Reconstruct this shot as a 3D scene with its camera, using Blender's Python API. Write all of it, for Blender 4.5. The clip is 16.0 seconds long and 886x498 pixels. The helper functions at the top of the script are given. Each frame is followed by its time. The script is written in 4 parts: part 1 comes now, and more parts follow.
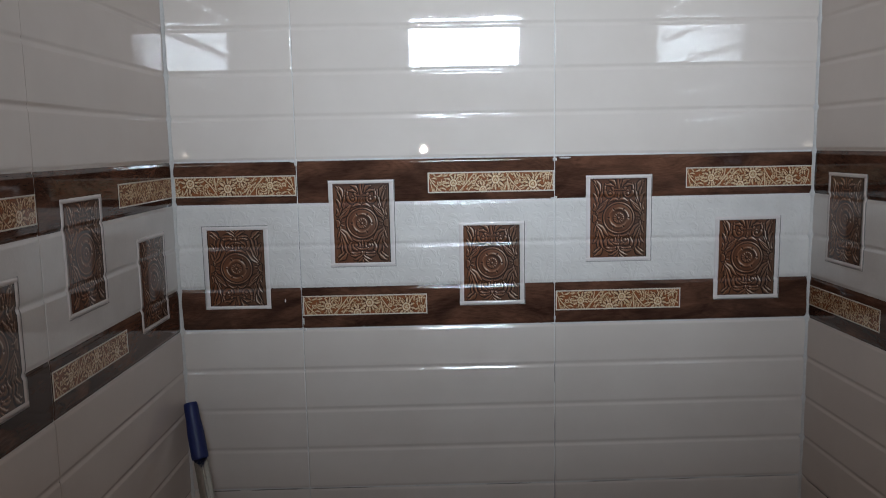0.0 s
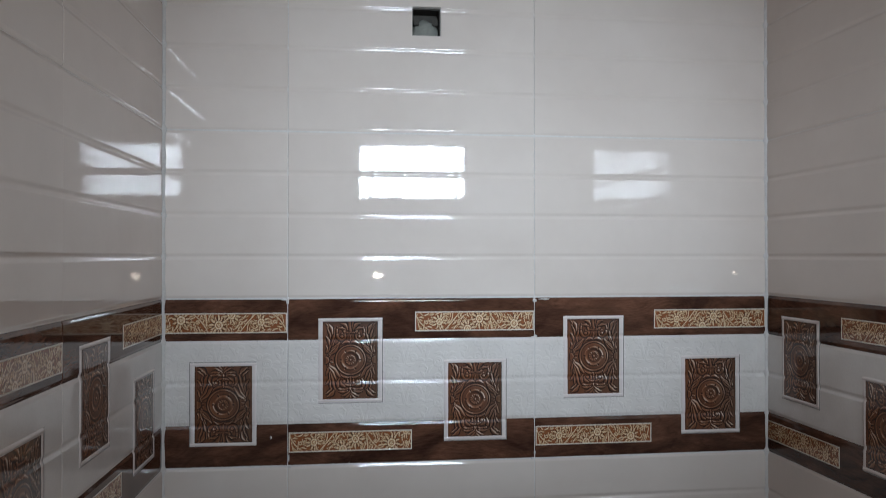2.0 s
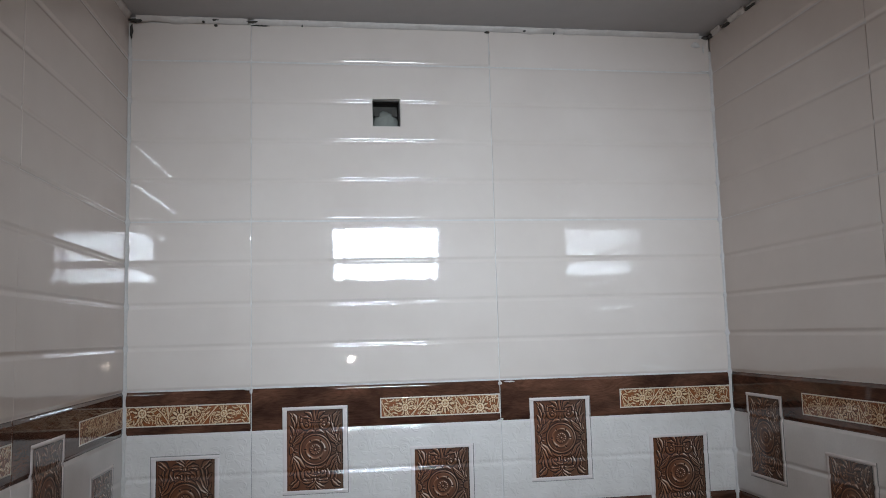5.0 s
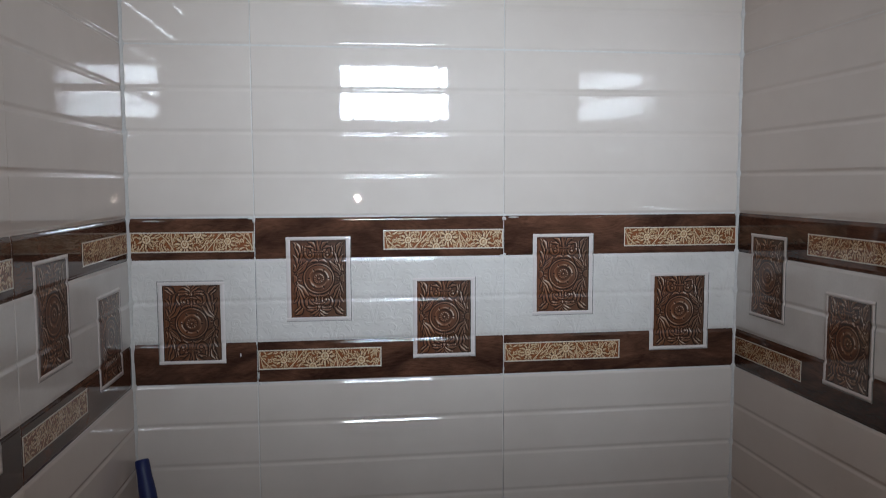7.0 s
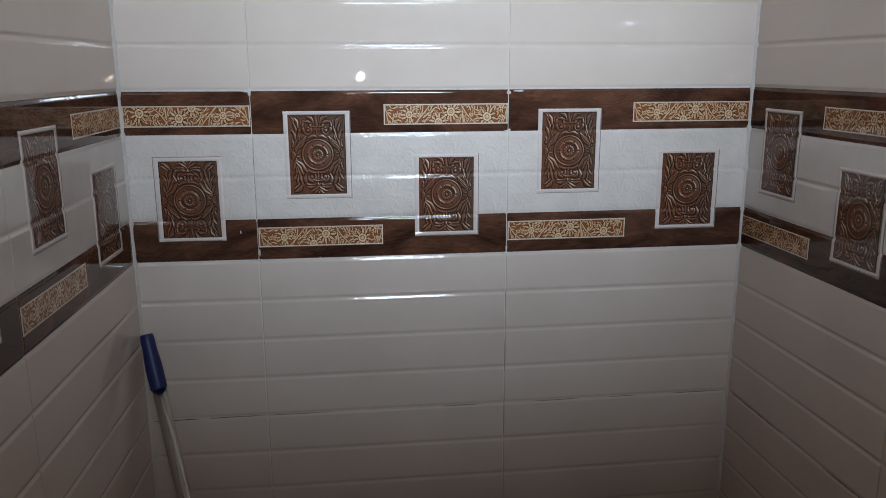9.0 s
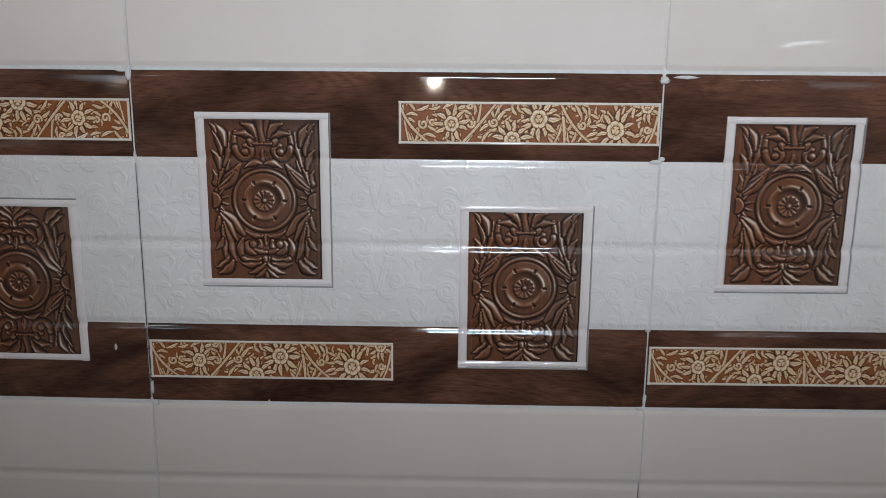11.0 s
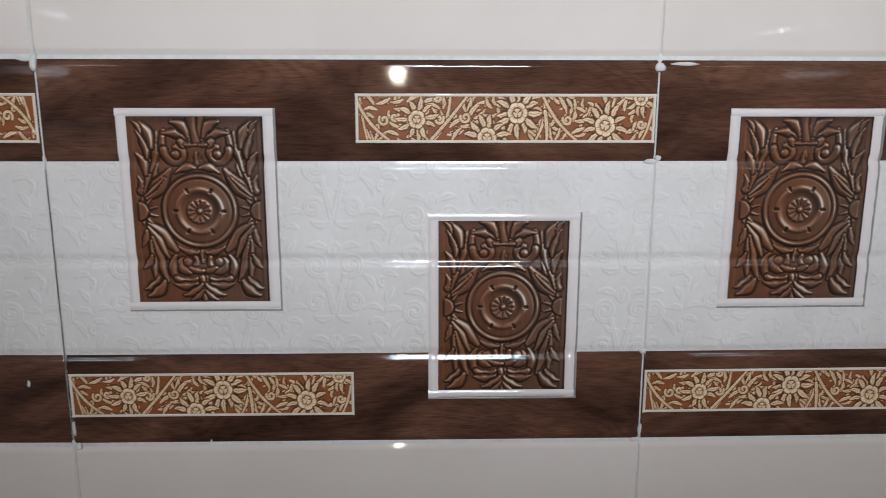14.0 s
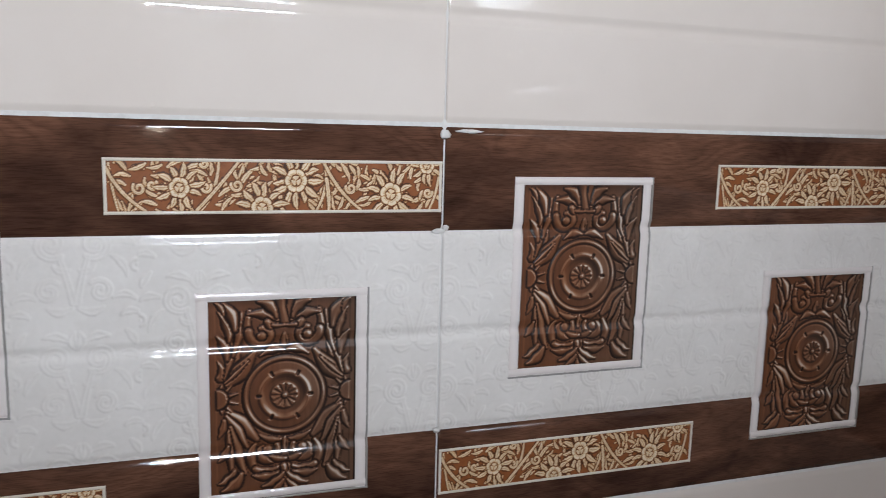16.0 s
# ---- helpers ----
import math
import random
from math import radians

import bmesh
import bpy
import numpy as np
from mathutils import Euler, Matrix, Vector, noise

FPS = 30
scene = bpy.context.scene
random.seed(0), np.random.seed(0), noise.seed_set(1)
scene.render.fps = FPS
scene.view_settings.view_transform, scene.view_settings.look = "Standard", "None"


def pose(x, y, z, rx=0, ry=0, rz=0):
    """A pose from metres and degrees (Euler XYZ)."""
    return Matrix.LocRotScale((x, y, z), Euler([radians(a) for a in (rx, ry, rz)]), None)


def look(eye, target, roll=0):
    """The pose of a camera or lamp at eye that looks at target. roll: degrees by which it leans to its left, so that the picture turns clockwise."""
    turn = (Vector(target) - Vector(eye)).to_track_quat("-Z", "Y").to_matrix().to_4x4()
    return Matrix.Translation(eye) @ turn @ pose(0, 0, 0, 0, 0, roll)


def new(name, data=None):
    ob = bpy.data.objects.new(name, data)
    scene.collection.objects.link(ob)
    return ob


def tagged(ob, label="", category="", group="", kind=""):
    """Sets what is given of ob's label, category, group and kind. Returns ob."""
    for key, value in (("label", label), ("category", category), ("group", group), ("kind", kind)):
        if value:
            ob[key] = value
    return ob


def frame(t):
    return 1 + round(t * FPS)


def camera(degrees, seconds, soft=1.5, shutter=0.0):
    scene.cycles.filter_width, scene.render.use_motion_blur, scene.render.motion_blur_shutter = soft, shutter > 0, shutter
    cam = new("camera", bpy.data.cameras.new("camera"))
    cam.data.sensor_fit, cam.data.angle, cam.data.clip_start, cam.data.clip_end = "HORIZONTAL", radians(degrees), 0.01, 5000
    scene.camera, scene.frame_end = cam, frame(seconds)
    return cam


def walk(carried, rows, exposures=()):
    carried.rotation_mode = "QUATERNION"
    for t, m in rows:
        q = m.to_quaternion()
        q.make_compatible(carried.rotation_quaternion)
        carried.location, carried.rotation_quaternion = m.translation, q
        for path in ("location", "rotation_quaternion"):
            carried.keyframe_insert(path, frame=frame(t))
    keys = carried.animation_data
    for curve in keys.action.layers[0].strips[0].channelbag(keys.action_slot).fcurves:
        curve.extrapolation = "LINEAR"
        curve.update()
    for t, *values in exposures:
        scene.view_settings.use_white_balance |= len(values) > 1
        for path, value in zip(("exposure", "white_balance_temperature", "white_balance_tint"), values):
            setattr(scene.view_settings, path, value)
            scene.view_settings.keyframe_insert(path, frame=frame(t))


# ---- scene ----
cam = camera(59.0, 16.0, 0.8, 0.3)
PATH = [
    (0, (0.451, -1.374, 1.523), (0.506, 0.607, 1.259), -1.1),
    (0.5, (0.375, -1.375, 1.535), (0.541, 0.587, 1.185), -1.0),
    (1, (0.333, -1.39, 1.528), (0.524, 0.581, 1.248), -0.5),
    (1.5, (0.321, -1.416, 1.549), (0.559, 0.566, 1.427), -0.4),
    (2, (0.327, -1.425, 1.578), (0.59, 0.557, 1.594), 0.0),
    (2.5, (0.337, -1.434, 1.578), (0.617, 0.539, 1.749), -0.6),
    (3, (0.339, -1.443, 1.594), (0.627, 0.518, 1.863), -1.2),
    (5.5, (0.366, -1.445, 1.585), (0.676, 0.524, 1.752), -1.4),
    (6, (0.369, -1.441, 1.571), (0.665, 0.535, 1.662), -0.8),
    (6.5, (0.367, -1.428, 1.569), (0.666, 0.549, 1.527), -0.5),
    (7, (0.374, -1.419, 1.562), (0.652, 0.554, 1.391), -0.2),
    (7.5, (0.377, -1.405, 1.572), (0.608, 0.56, 1.276), 0.1),
    (8, (0.381, -1.407, 1.554), (0.63, 0.542, 1.181), -0.1),
    (8.5, (0.383, -1.397, 1.547), (0.634, 0.54, 1.115), -0.1),
    (9, (0.387, -1.395, 1.537), (0.639, 0.537, 1.086), -0.2),
    (9.5, (0.409, -1.289, 1.493), (0.656, 0.639, 1.023), -0.4),
    (10, (0.518, -0.959, 1.487), (0.56, 1.003, 1.115), 1.1),
    (12.5, (0.487, -0.595, 1.482), (0.457, 1.353, 1.033), 0.2),
    (13, (0.492, -0.593, 1.483), (0.457, 1.357, 1.036), 0.0),
    (13.5, (0.493, -0.589, 1.482), (0.494, 1.363, 1.047), 0.1),
    (14, (0.507, -0.583, 1.483), (0.581, 1.371, 1.067), 0.1),
    (14.5, (0.525, -0.571, 1.489), (0.681, 1.377, 1.065), 0.3),
    (15, (0.522, -0.554, 1.488), (0.855, 1.373, 1.069), 0.7),
    (15.5, (0.517, -0.542, 1.489), (0.989, 1.380, 1.199), 0.35),
    (16, (0.507, -0.528, 1.498), (1.151, 1.340, 1.194), 1.5),
]
EXPOSURES = [(0.0, 0.0, 6750, 12), (8.0, 0.05, 6800, 13), (9.0, 0.14, 6800, 13), (9.5, 0.26, 6850, 13), (10.0, -0.05, 6850, 12), (12.3, 0.38, 7300, 17), (14.0, 0.36, 7150, 16), (16.0, 0.34, 7200, 17)]
walk(cam, [(t, look(eye, target, roll)) for t, eye, target, roll in PATH], EXPOSURES)

# ---- plan, in metres ----
J1, J2 = 0.236, 0.6875                    # upright joints of the back wall
BACK_LEFT, BACK_RIGHT = 0.019, 1.148      # corners of the back wall, along x
REVEAL = 0.43                             # depth of the ventilator's opening, made deep to keep daylight off the lower wall
REAR = -1.86                              # inner face of the wall with the ventilator
CEILING = 2.182
MID_TURN, END_TURN = -0.7, -0.06         # columns of the back wall turned to fit reflections to the camera's view
LEFT_TURN = 88.1                          # the wall on the left is not quite square
TILE_H, PLANK = 0.30, 0.075
BAND = 1.2                                # lower edge of the decorated course
TILE_T = 0.008
WIN_X0, WIN_X1, WIN_Z0, WIN_Z1 = 0.352, 0.872, 1.825, 2.095
HOLE = (0.459, 0.512, 1.980, 2.033)

# ---- world and lights ----
world = bpy.data.worlds.new("sky")
scene.world = world
world.use_nodes = True
wn = world.node_tree.nodes
sky = wn.new("ShaderNodeTexSky")
sky.sky_type, sky.sun_disc, sky.sun_elevation, sky.sun_rotation = "NISHITA", False, radians(50), radians(60)
world.node_tree.links.new(sky.outputs[0], wn["Background"].inputs[0])
wn["Background"].inputs[1].default_value = 0.08

daylight = bpy.data.lights.new("daylight", "AREA")
daylight.shape, daylight.size, daylight.size_y = "RECTANGLE", WIN_X1 - WIN_X0, WIN_Z1 - WIN_Z0
daylight.energy, daylight.spread, daylight.color = 8.3, radians(54), (0.625, 0.825, 1.0)
ob = new("daylight", daylight)
ob.matrix_world = look(((WIN_X0 + WIN_X1) / 2, REAR - REVEAL, (WIN_Z0 + WIN_Z1) / 2), (0.60, 0, 1.38))

# warm fill lamp added in the opening, for light off sunlit earth outside
ground_light = bpy.data.lights.new("ground_light", "AREA")
ground_light.shape, ground_light.size, ground_light.size_y = "RECTANGLE", WIN_X1 - WIN_X0 - 0.02, WIN_Z1 - WIN_Z0 - 0.02
ground_light.energy, ground_light.color = 1.7, (1.0, 0.77, 0.57)
ob = new("ground_light", ground_light)
ob.matrix_world = look(((WIN_X0 + WIN_X1) / 2, REAR - REVEAL + 0.002, (WIN_Z0 + WIN_Z1) / 2), (0.60, 0, (WIN_Z0 + WIN_Z1) / 2))

torch = bpy.data.lights.new("torch", "POINT")
torch.energy, torch.shadow_soft_size, torch.color = 1.75, 0.009, (1.0, 0.90, 0.77)
ob = new("torch", torch)
ob.location = (0.432, -1.478, 1.505)


# ---- materials ----
def material(name):
    m = bpy.data.materials.new(name)
    m.use_nodes = True
    nt = m.node_tree
    return m, nt, nt.nodes["Principled BSDF"]


def node(nt, kind, **values):
    n = nt.nodes.new(kind)
    for k, v in values.items():
        n.inputs[k].default_value = v
    return n


def ramp(nt, source, stops, smooth=False):
    r = nt.nodes.new("ShaderNodeValToRGB")
    r.color_ramp.interpolation = "EASE" if smooth else "LINEAR"
    e = r.color_ramp.elements
    while len(e) < len(stops):
        e.new(0.5)
    for i, (p, c) in enumerate(stops):
        e[i].position, e[i].color = p, (*c, 1)
    nt.links.new(source, r.inputs[0])
    return r.outputs[0]


def mix(nt, fac, a, b, blend="MIX"):
    m = nt.nodes.new("ShaderNodeMix")
    m.data_type, m.blend_type = "RGBA", blend
    for sock, v in ((m.inputs[0], fac), (m.inputs[6], a), (m.inputs[7], b)):
        if hasattr(v, "links"):
            nt.links.new(v, sock)
        else:
            sock.default_value = v if isinstance(v, float) else (*v, 1)
    return m.outputs[2]


def coords(nt, scale=(1, 1, 1), rand=True):
    """Object coordinates, shifted for each object."""
    tc = nt.nodes.new("ShaderNodeTexCoord")
    mp = nt.nodes.new("ShaderNodeMapping")
    mp.inputs["Scale"].default_value = scale
    nt.links.new(tc.outputs["Object"], mp.inputs["Vector"])
    if rand:
        info = nt.nodes.new("ShaderNodeObjectInfo")
        mul = nt.nodes.new("ShaderNodeMath")
        mul.operation = "MULTIPLY"
        mul.inputs[1].default_value = 37.0
        nt.links.new(info.outputs["Random"], mul.inputs[0])
        nt.links.new(mul.outputs[0], mp.inputs["Location"])
    return mp.outputs["Vector"]


def noise_of(nt, vec, scale, detail=4.0, rough=0.55, distort=0.0):
    n = node(nt, "ShaderNodeTexNoise", Scale=scale, Detail=detail, Roughness=rough, Distortion=distort)
    nt.links.new(vec, n.inputs["Vector"])
    return n.outputs["Fac"]


def bump(nt, height, strength, distance, normal=None):
    b = node(nt, "ShaderNodeBump", Strength=strength, Distance=distance)
    nt.links.new(height, b.inputs["Height"])
    if normal is not None:
        nt.links.new(normal, b.inputs["Normal"])
    return b.outputs["Normal"]


def plain(name, colour, rough, var=0.15, scale=40.0, metal=0.0, rel=0.0):
    m, nt, p = material(name)
    v = coords(nt)
    n = noise_of(nt, v, scale)
    n2 = noise_of(nt, v, scale * 0.18)
    lo = tuple(c * (1 - var) for c in colour)
    hi = tuple(min(1, c * (1 + var)) for c in colour)
    c = mix(nt, n2, lo, hi)
    c = mix(nt, 0.35, c, ramp(nt, n, [(0.3, lo), (0.7, hi)]))
    nt.links.new(c, p.inputs["Base Color"])
    p.inputs["Roughness"].default_value, p.inputs["Metallic"].default_value = rough, metal
    if rel:
        nt.links.new(bump(nt, n, 0.6, rel), p.inputs["Normal"])
    return m


def glazed(name, low, high):
    m, nt, p = material(name)
    v = coords(nt)
    soft = noise_of(nt, v, 5.0, 3.0)
    fine = noise_of(nt, v, 60.0, 3.0)
    c = mix(nt, ramp(nt, soft, [(0.3, (0, 0, 0)), (0.7, (1, 1, 1))]), low, high)
    c = mix(nt, 0.10, c, ramp(nt, fine, [(0.35, low), (0.65, high)]))
    nt.links.new(c, p.inputs["Base Color"])
    p.inputs["IOR"].default_value = 1.58
    nt.links.new(ramp(nt, soft, [(0.3, (0.006,) * 3), (0.7, (0.020,) * 3)]), p.inputs["Roughness"])
    peel = noise_of(nt, v, 170.0, 2.0)
    roll = noise_of(nt, v, 10.0, 1.0)
    nt.links.new(bump(nt, peel, 0.32, 0.00008, bump(nt, roll, 0.20, 0.0005)), p.inputs["Normal"])
    return m


def glaze_coat(nt, p, relief=None):
    """A clear glaze over a print: the coat follows the tile's own face, stored on the mesh."""
    at = nt.nodes.new("ShaderNodeAttribute")
    at.attribute_name = "glaze"
    vt = nt.nodes.new("ShaderNodeVectorTransform")
    vt.vector_type, vt.convert_from, vt.convert_to = "NORMAL", "OBJECT", "WORLD"
    nt.links.new(at.outputs["Vector"], vt.inputs[0])
    nt.links.new(vt.outputs[0], p.inputs["Coat Normal"])
    p.inputs["Coat Weight"].default_value, p.inputs["Coat Roughness"].default_value = 1.0, 0.05
    p.inputs["Coat IOR"].default_value = 1.43
    p.inputs["Roughness"].default_value, p.inputs["Specular IOR Level"].default_value = 0.40, 0.12


def carve_value(nt):
    at = nt.nodes.new("ShaderNodeAttribute")
    at.attribute_name = "carve"
    return at.outputs["Fac"]


def carved_wood():
    m, nt, p = material("carved_wood_print")
    v = coords(nt, rand=False)
    grain = noise_of(nt, coords(nt, (1, 1, 0.12), False), 420.0, 4.0, 0.6)
    patch = noise_of(nt, v, 45.0, 2.0)
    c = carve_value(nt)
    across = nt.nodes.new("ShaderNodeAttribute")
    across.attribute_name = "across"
    # the carve tone brings painted light and shade into these wood colours
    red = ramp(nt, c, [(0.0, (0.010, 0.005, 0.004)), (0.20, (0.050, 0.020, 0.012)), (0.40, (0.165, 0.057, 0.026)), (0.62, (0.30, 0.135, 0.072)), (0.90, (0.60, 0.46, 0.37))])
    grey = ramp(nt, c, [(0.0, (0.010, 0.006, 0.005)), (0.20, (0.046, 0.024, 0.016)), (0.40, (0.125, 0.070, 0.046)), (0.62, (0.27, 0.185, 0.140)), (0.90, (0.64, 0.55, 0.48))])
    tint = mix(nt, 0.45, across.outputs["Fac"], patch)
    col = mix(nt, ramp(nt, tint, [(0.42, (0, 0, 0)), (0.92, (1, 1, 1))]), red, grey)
    col = mix(nt, 0.45, col, ramp(nt, grain, [(0.3, (0.5, 0.5, 0.5)), (0.7, (1, 1, 1))]), "MULTIPLY")
    nt.links.new(col, p.inputs["Base Color"])
    glaze_coat(nt, p)
    return m


def floral_print():
    m, nt, p = material("floral_print")
    v = coords(nt, rand=False)
    n = noise_of(nt, v, 160.0, 3.0)
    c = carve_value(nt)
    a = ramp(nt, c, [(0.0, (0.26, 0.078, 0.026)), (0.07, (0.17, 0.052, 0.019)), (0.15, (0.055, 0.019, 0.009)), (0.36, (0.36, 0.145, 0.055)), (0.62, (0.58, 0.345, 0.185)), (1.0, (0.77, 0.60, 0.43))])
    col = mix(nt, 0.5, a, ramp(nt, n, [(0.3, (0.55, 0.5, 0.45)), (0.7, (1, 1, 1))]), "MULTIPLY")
    nt.links.new(col, p.inputs["Base Color"])
    glaze_coat(nt, p)
    return m


def wood_band():
    m, nt, p = material("brown_wood_print")
    v = coords(nt, (1.0, 1.0, 7.0))
    big = noise_of(nt, coords(nt, (1.0, 1.0, 2.5)), 7.0, 3.0, 0.5, 1.2)
    grain = noise_of(nt, v, 28.0, 6.0, 0.62, 1.5)
    pores = noise_of(nt, coords(nt, (1.0, 1.0, 14.0)), 90.0, 3.0, 0.6)
    c = mix(nt, ramp(nt, big, [(0.35, (0, 0, 0)), (0.68, (1, 1, 1))]), (0.050, 0.022, 0.015), (0.155, 0.068, 0.042))
    c = mix(nt, 0.45, c, ramp(nt, grain, [(0.30, (0.45, 0.41, 0.38)), (0.62, (1, 1, 1))]), "MULTIPLY")
    c = mix(nt, 0.55, c, ramp(nt, pores, [(0.35, (0.45, 0.4, 0.4)), (0.55, (1, 1, 1))]), "MULTIPLY")
    figure = noise_of(nt, coords(nt, (1.0, 1.0, 3.2)), 5.0, 2.0, 0.5, 0.8)
    rings = nt.nodes.new("ShaderNodeMath")
    rings.operation = "PINGPONG"
    rings.inputs[1].default_value = 0.035
    nt.links.new(figure, rings.inputs[0])
    c = mix(nt, 0.32, c, ramp(nt, rings.outputs[0], [(0.0, (0.42, 0.38, 0.36)), (0.014, (0.86, 0.84, 0.82)), (0.035, (1.15, 1.12, 1.08))]), "MULTIPLY")
    nt.links.new(c, p.inputs["Base Color"])
    p.inputs["Roughness"].default_value, p.inputs["IOR"].default_value = 0.05, 1.43
    nt.links.new(bump(nt, grain, 0.12, 0.00012), p.inputs["Normal"])
    return m


def embossed_white(fine_relief=False):
    m, nt, p = material("embossed_white_glaze")
    v = coords(nt)
    warp = node(nt, "ShaderNodeTexNoise", Scale=30.0, Detail=1.0)
    nt.links.new(v, warp.inputs["Vector"])
    add = nt.nodes.new("ShaderNodeVectorMath")
    add.operation = "MULTIPLY_ADD"
    add.inputs[1].default_value = (0.022, 0.022, 0.022)
    nt.links.new(warp.outputs["Color"], add.inputs[0])
    nt.links.new(v, add.inputs[2])
    vo = node(nt, "ShaderNodeTexVoronoi", Scale=46.0)
    nt.links.new(add.outputs[0], vo.inputs["Vector"])
    sn = nt.nodes.new("ShaderNodeMath")
    sn.operation = "MULTIPLY"
    sn.inputs[1].default_value = 17.0
    nt.links.new(vo.outputs["Distance"], sn.inputs[0])
    si = nt.nodes.new("ShaderNodeMath")
    si.operation = "SINE"
    nt.links.new(sn.outputs[0], si.inputs[0])
    line = ramp(nt, si.outputs[0], [(0.45, (0, 0, 0)), (0.95, (1, 1, 1))])
    soft = noise_of(nt, v, 22.0, 3.0)
    fine = noise_of(nt, v, 240.0, 3.0)
    c = mix(nt, ramp(nt, soft, [(0.3, (0, 0, 0)), (0.7, (1, 1, 1))]), (0.600, 0.528, 0.485), (0.665, 0.592, 0.548))
    c = mix(nt, 0.10, c, ramp(nt, fine, [(0.3, (0.46, 0.44, 0.42)), (0.7, (0.72, 0.70, 0.69))]))
    nt.links.new(c, p.inputs["Base Color"])
    p.inputs["Roughness"].default_value, p.inputs["IOR"].default_value = 0.35, 1.4
    nt.links.new(bump(nt, fine, 0.3, 0.0001, bump(nt, line, 0.12, 0.0004)), p.inputs["Normal"])
    p.inputs["Coat Weight"].default_value, p.inputs["Coat Roughness"].default_value = 0.7, 0.05
    if fine_relief:
        nt.links.new(bump(nt, fine, 0.3, 0.0001), p.inputs["Normal"])
        glaze_coat(nt, p)
    return m


WHITE_TILE = glazed("ivory_glaze", (0.605, 0.506, 0.448), (0.665, 0.565, 0.505))
WOOD_BAND, EMBOSSED, EMBOSSED_FINE = wood_band(), embossed_white(), embossed_white(True)
CARVED, FLORAL = carved_wood(), floral_print()
FRAME_WHITE = glazed("frame_glaze", (0.63, 0.535, 0.50), (0.69, 0.595, 0.56))
BORDER = glazed("cream_border_glaze", (0.60, 0.505, 0.41), (0.66, 0.565, 0.48))
SHADOW_LINE = plain("printed_shadow_line", (0.24, 0.21, 0.19), 0.3)
GROUT = plain("white_cement_grout", (0.58, 0.53, 0.50), 0.85, 0.18, 220.0, 0.0, 0.0006)
CEMENT = plain("grey_cement", (0.20, 0.19, 0.175), 0.92, 0.3, 90.0, 0.0, 0.002)
MORTAR = plain("pale_mortar", (0.20, 0.195, 0.17), 0.92, 0.25, 140.0, 0.0, 0.002)
# dark colour for box and joints, and for shade in the plaster's gaps
DARK_FILL = plain("dark_fill", (0.060, 0.052, 0.044), 0.95, 0.35, 120.0, 0.0, 0.002)
CEILING_PAINT = plain("ceiling_paint", (0.46, 0.435, 0.43), 0.8, 0.07, 30.0, 0.0, 0.0006)
PLASTER = plain("white_plaster", (0.62, 0.55, 0.51), 0.85, 0.12, 120.0, 0.0, 0.0012)
# finish of the unseen rear wall, kept dark to hold down bounced light
REAR_MAT = plain("cement_plaster", (0.17, 0.155, 0.14), 0.9, 0.2, 60.0, 0.0, 0.002)
FLOOR_MAT = plain("floor_tile_glaze", (0.26, 0.22, 0.19), 0.35, 0.2, 25.0)
BLUE = plain("blue_plastic", (0.006, 0.014, 0.090), 0.50, 0.15, 150.0, 0.0, 0.0002)
STEEL = plain("brushed_steel", (0.56, 0.55, 0.50), 0.18, 0.12, 300.0, 1.0, 0.00008)
ALU = plain("painted_frame", (0.16, 0.16, 0.165), 0.5)


# ---- small builders ----
def part(name, bm, mat, parent, label="", smooth=False):
    me = bpy.data.meshes.new(name)
    bm.to_mesh(me)
    bm.free()
    for m in (mat if isinstance(mat, (list, tuple)) else [mat]):
        me.materials.append(m)
    if smooth:
        me.polygons.foreach_set("use_smooth", [True] * len(me.polygons))
    o = new(name, me)
    if parent is not None:
        o.parent = parent
    if label:
        tagged(o, label)
    return o


def box(bm, x0, x1, y0, y1, z0, z1, bevel=0.0):
    r = bmesh.ops.create_cube(bm, size=1)
    vs = r["verts"]
    bmesh.ops.scale(bm, vec=(x1 - x0, y1 - y0, z1 - z0), verts=vs)
    bmesh.ops.translate(bm, vec=((x0 + x1) / 2, (y0 + y1) / 2, (z0 + z1) / 2), verts=vs)
    if bevel:
        es = list({e for v in vs for e in v.link_edges})
        bmesh.ops.bevel(bm, geom=es, offset=bevel, segments=2, affect="EDGES", profile=0.6)


def tube(bm, a, b, ra, rb, seg=20):
    a, b = Vector(a), Vector(b)
    m = Matrix.Translation((a + b) / 2) @ (b - a).to_track_quat("Z", "Y").to_matrix().to_4x4()
    bmesh.ops.create_cone(bm, cap_ends=True, segments=seg, radius1=ra, radius2=rb, depth=(b - a).length, matrix=m)


# Face of a tile: four planks with rounded shoulders and a shallow valley between them.
VALLEY, SHOULDER = 0.0016, 0.0066


def face(v):
    """Depth of the face at height v above the tile's lower edge, and its slope."""
    v = np.asarray(v, float)
    f = v % PLANK
    d = np.minimum(f, PLANK - f)
    sign = np.where(f < PLANK / 2, 1.0, -1.0)
    q = np.clip(1 - d / SHOULDER, 0, 1)
    w = -VALLEY * (1 - np.cos(np.pi * q)) / 2
    return w, sign * VALLEY * np.pi * np.sin(np.pi * q) / (2 * SHOULDER)


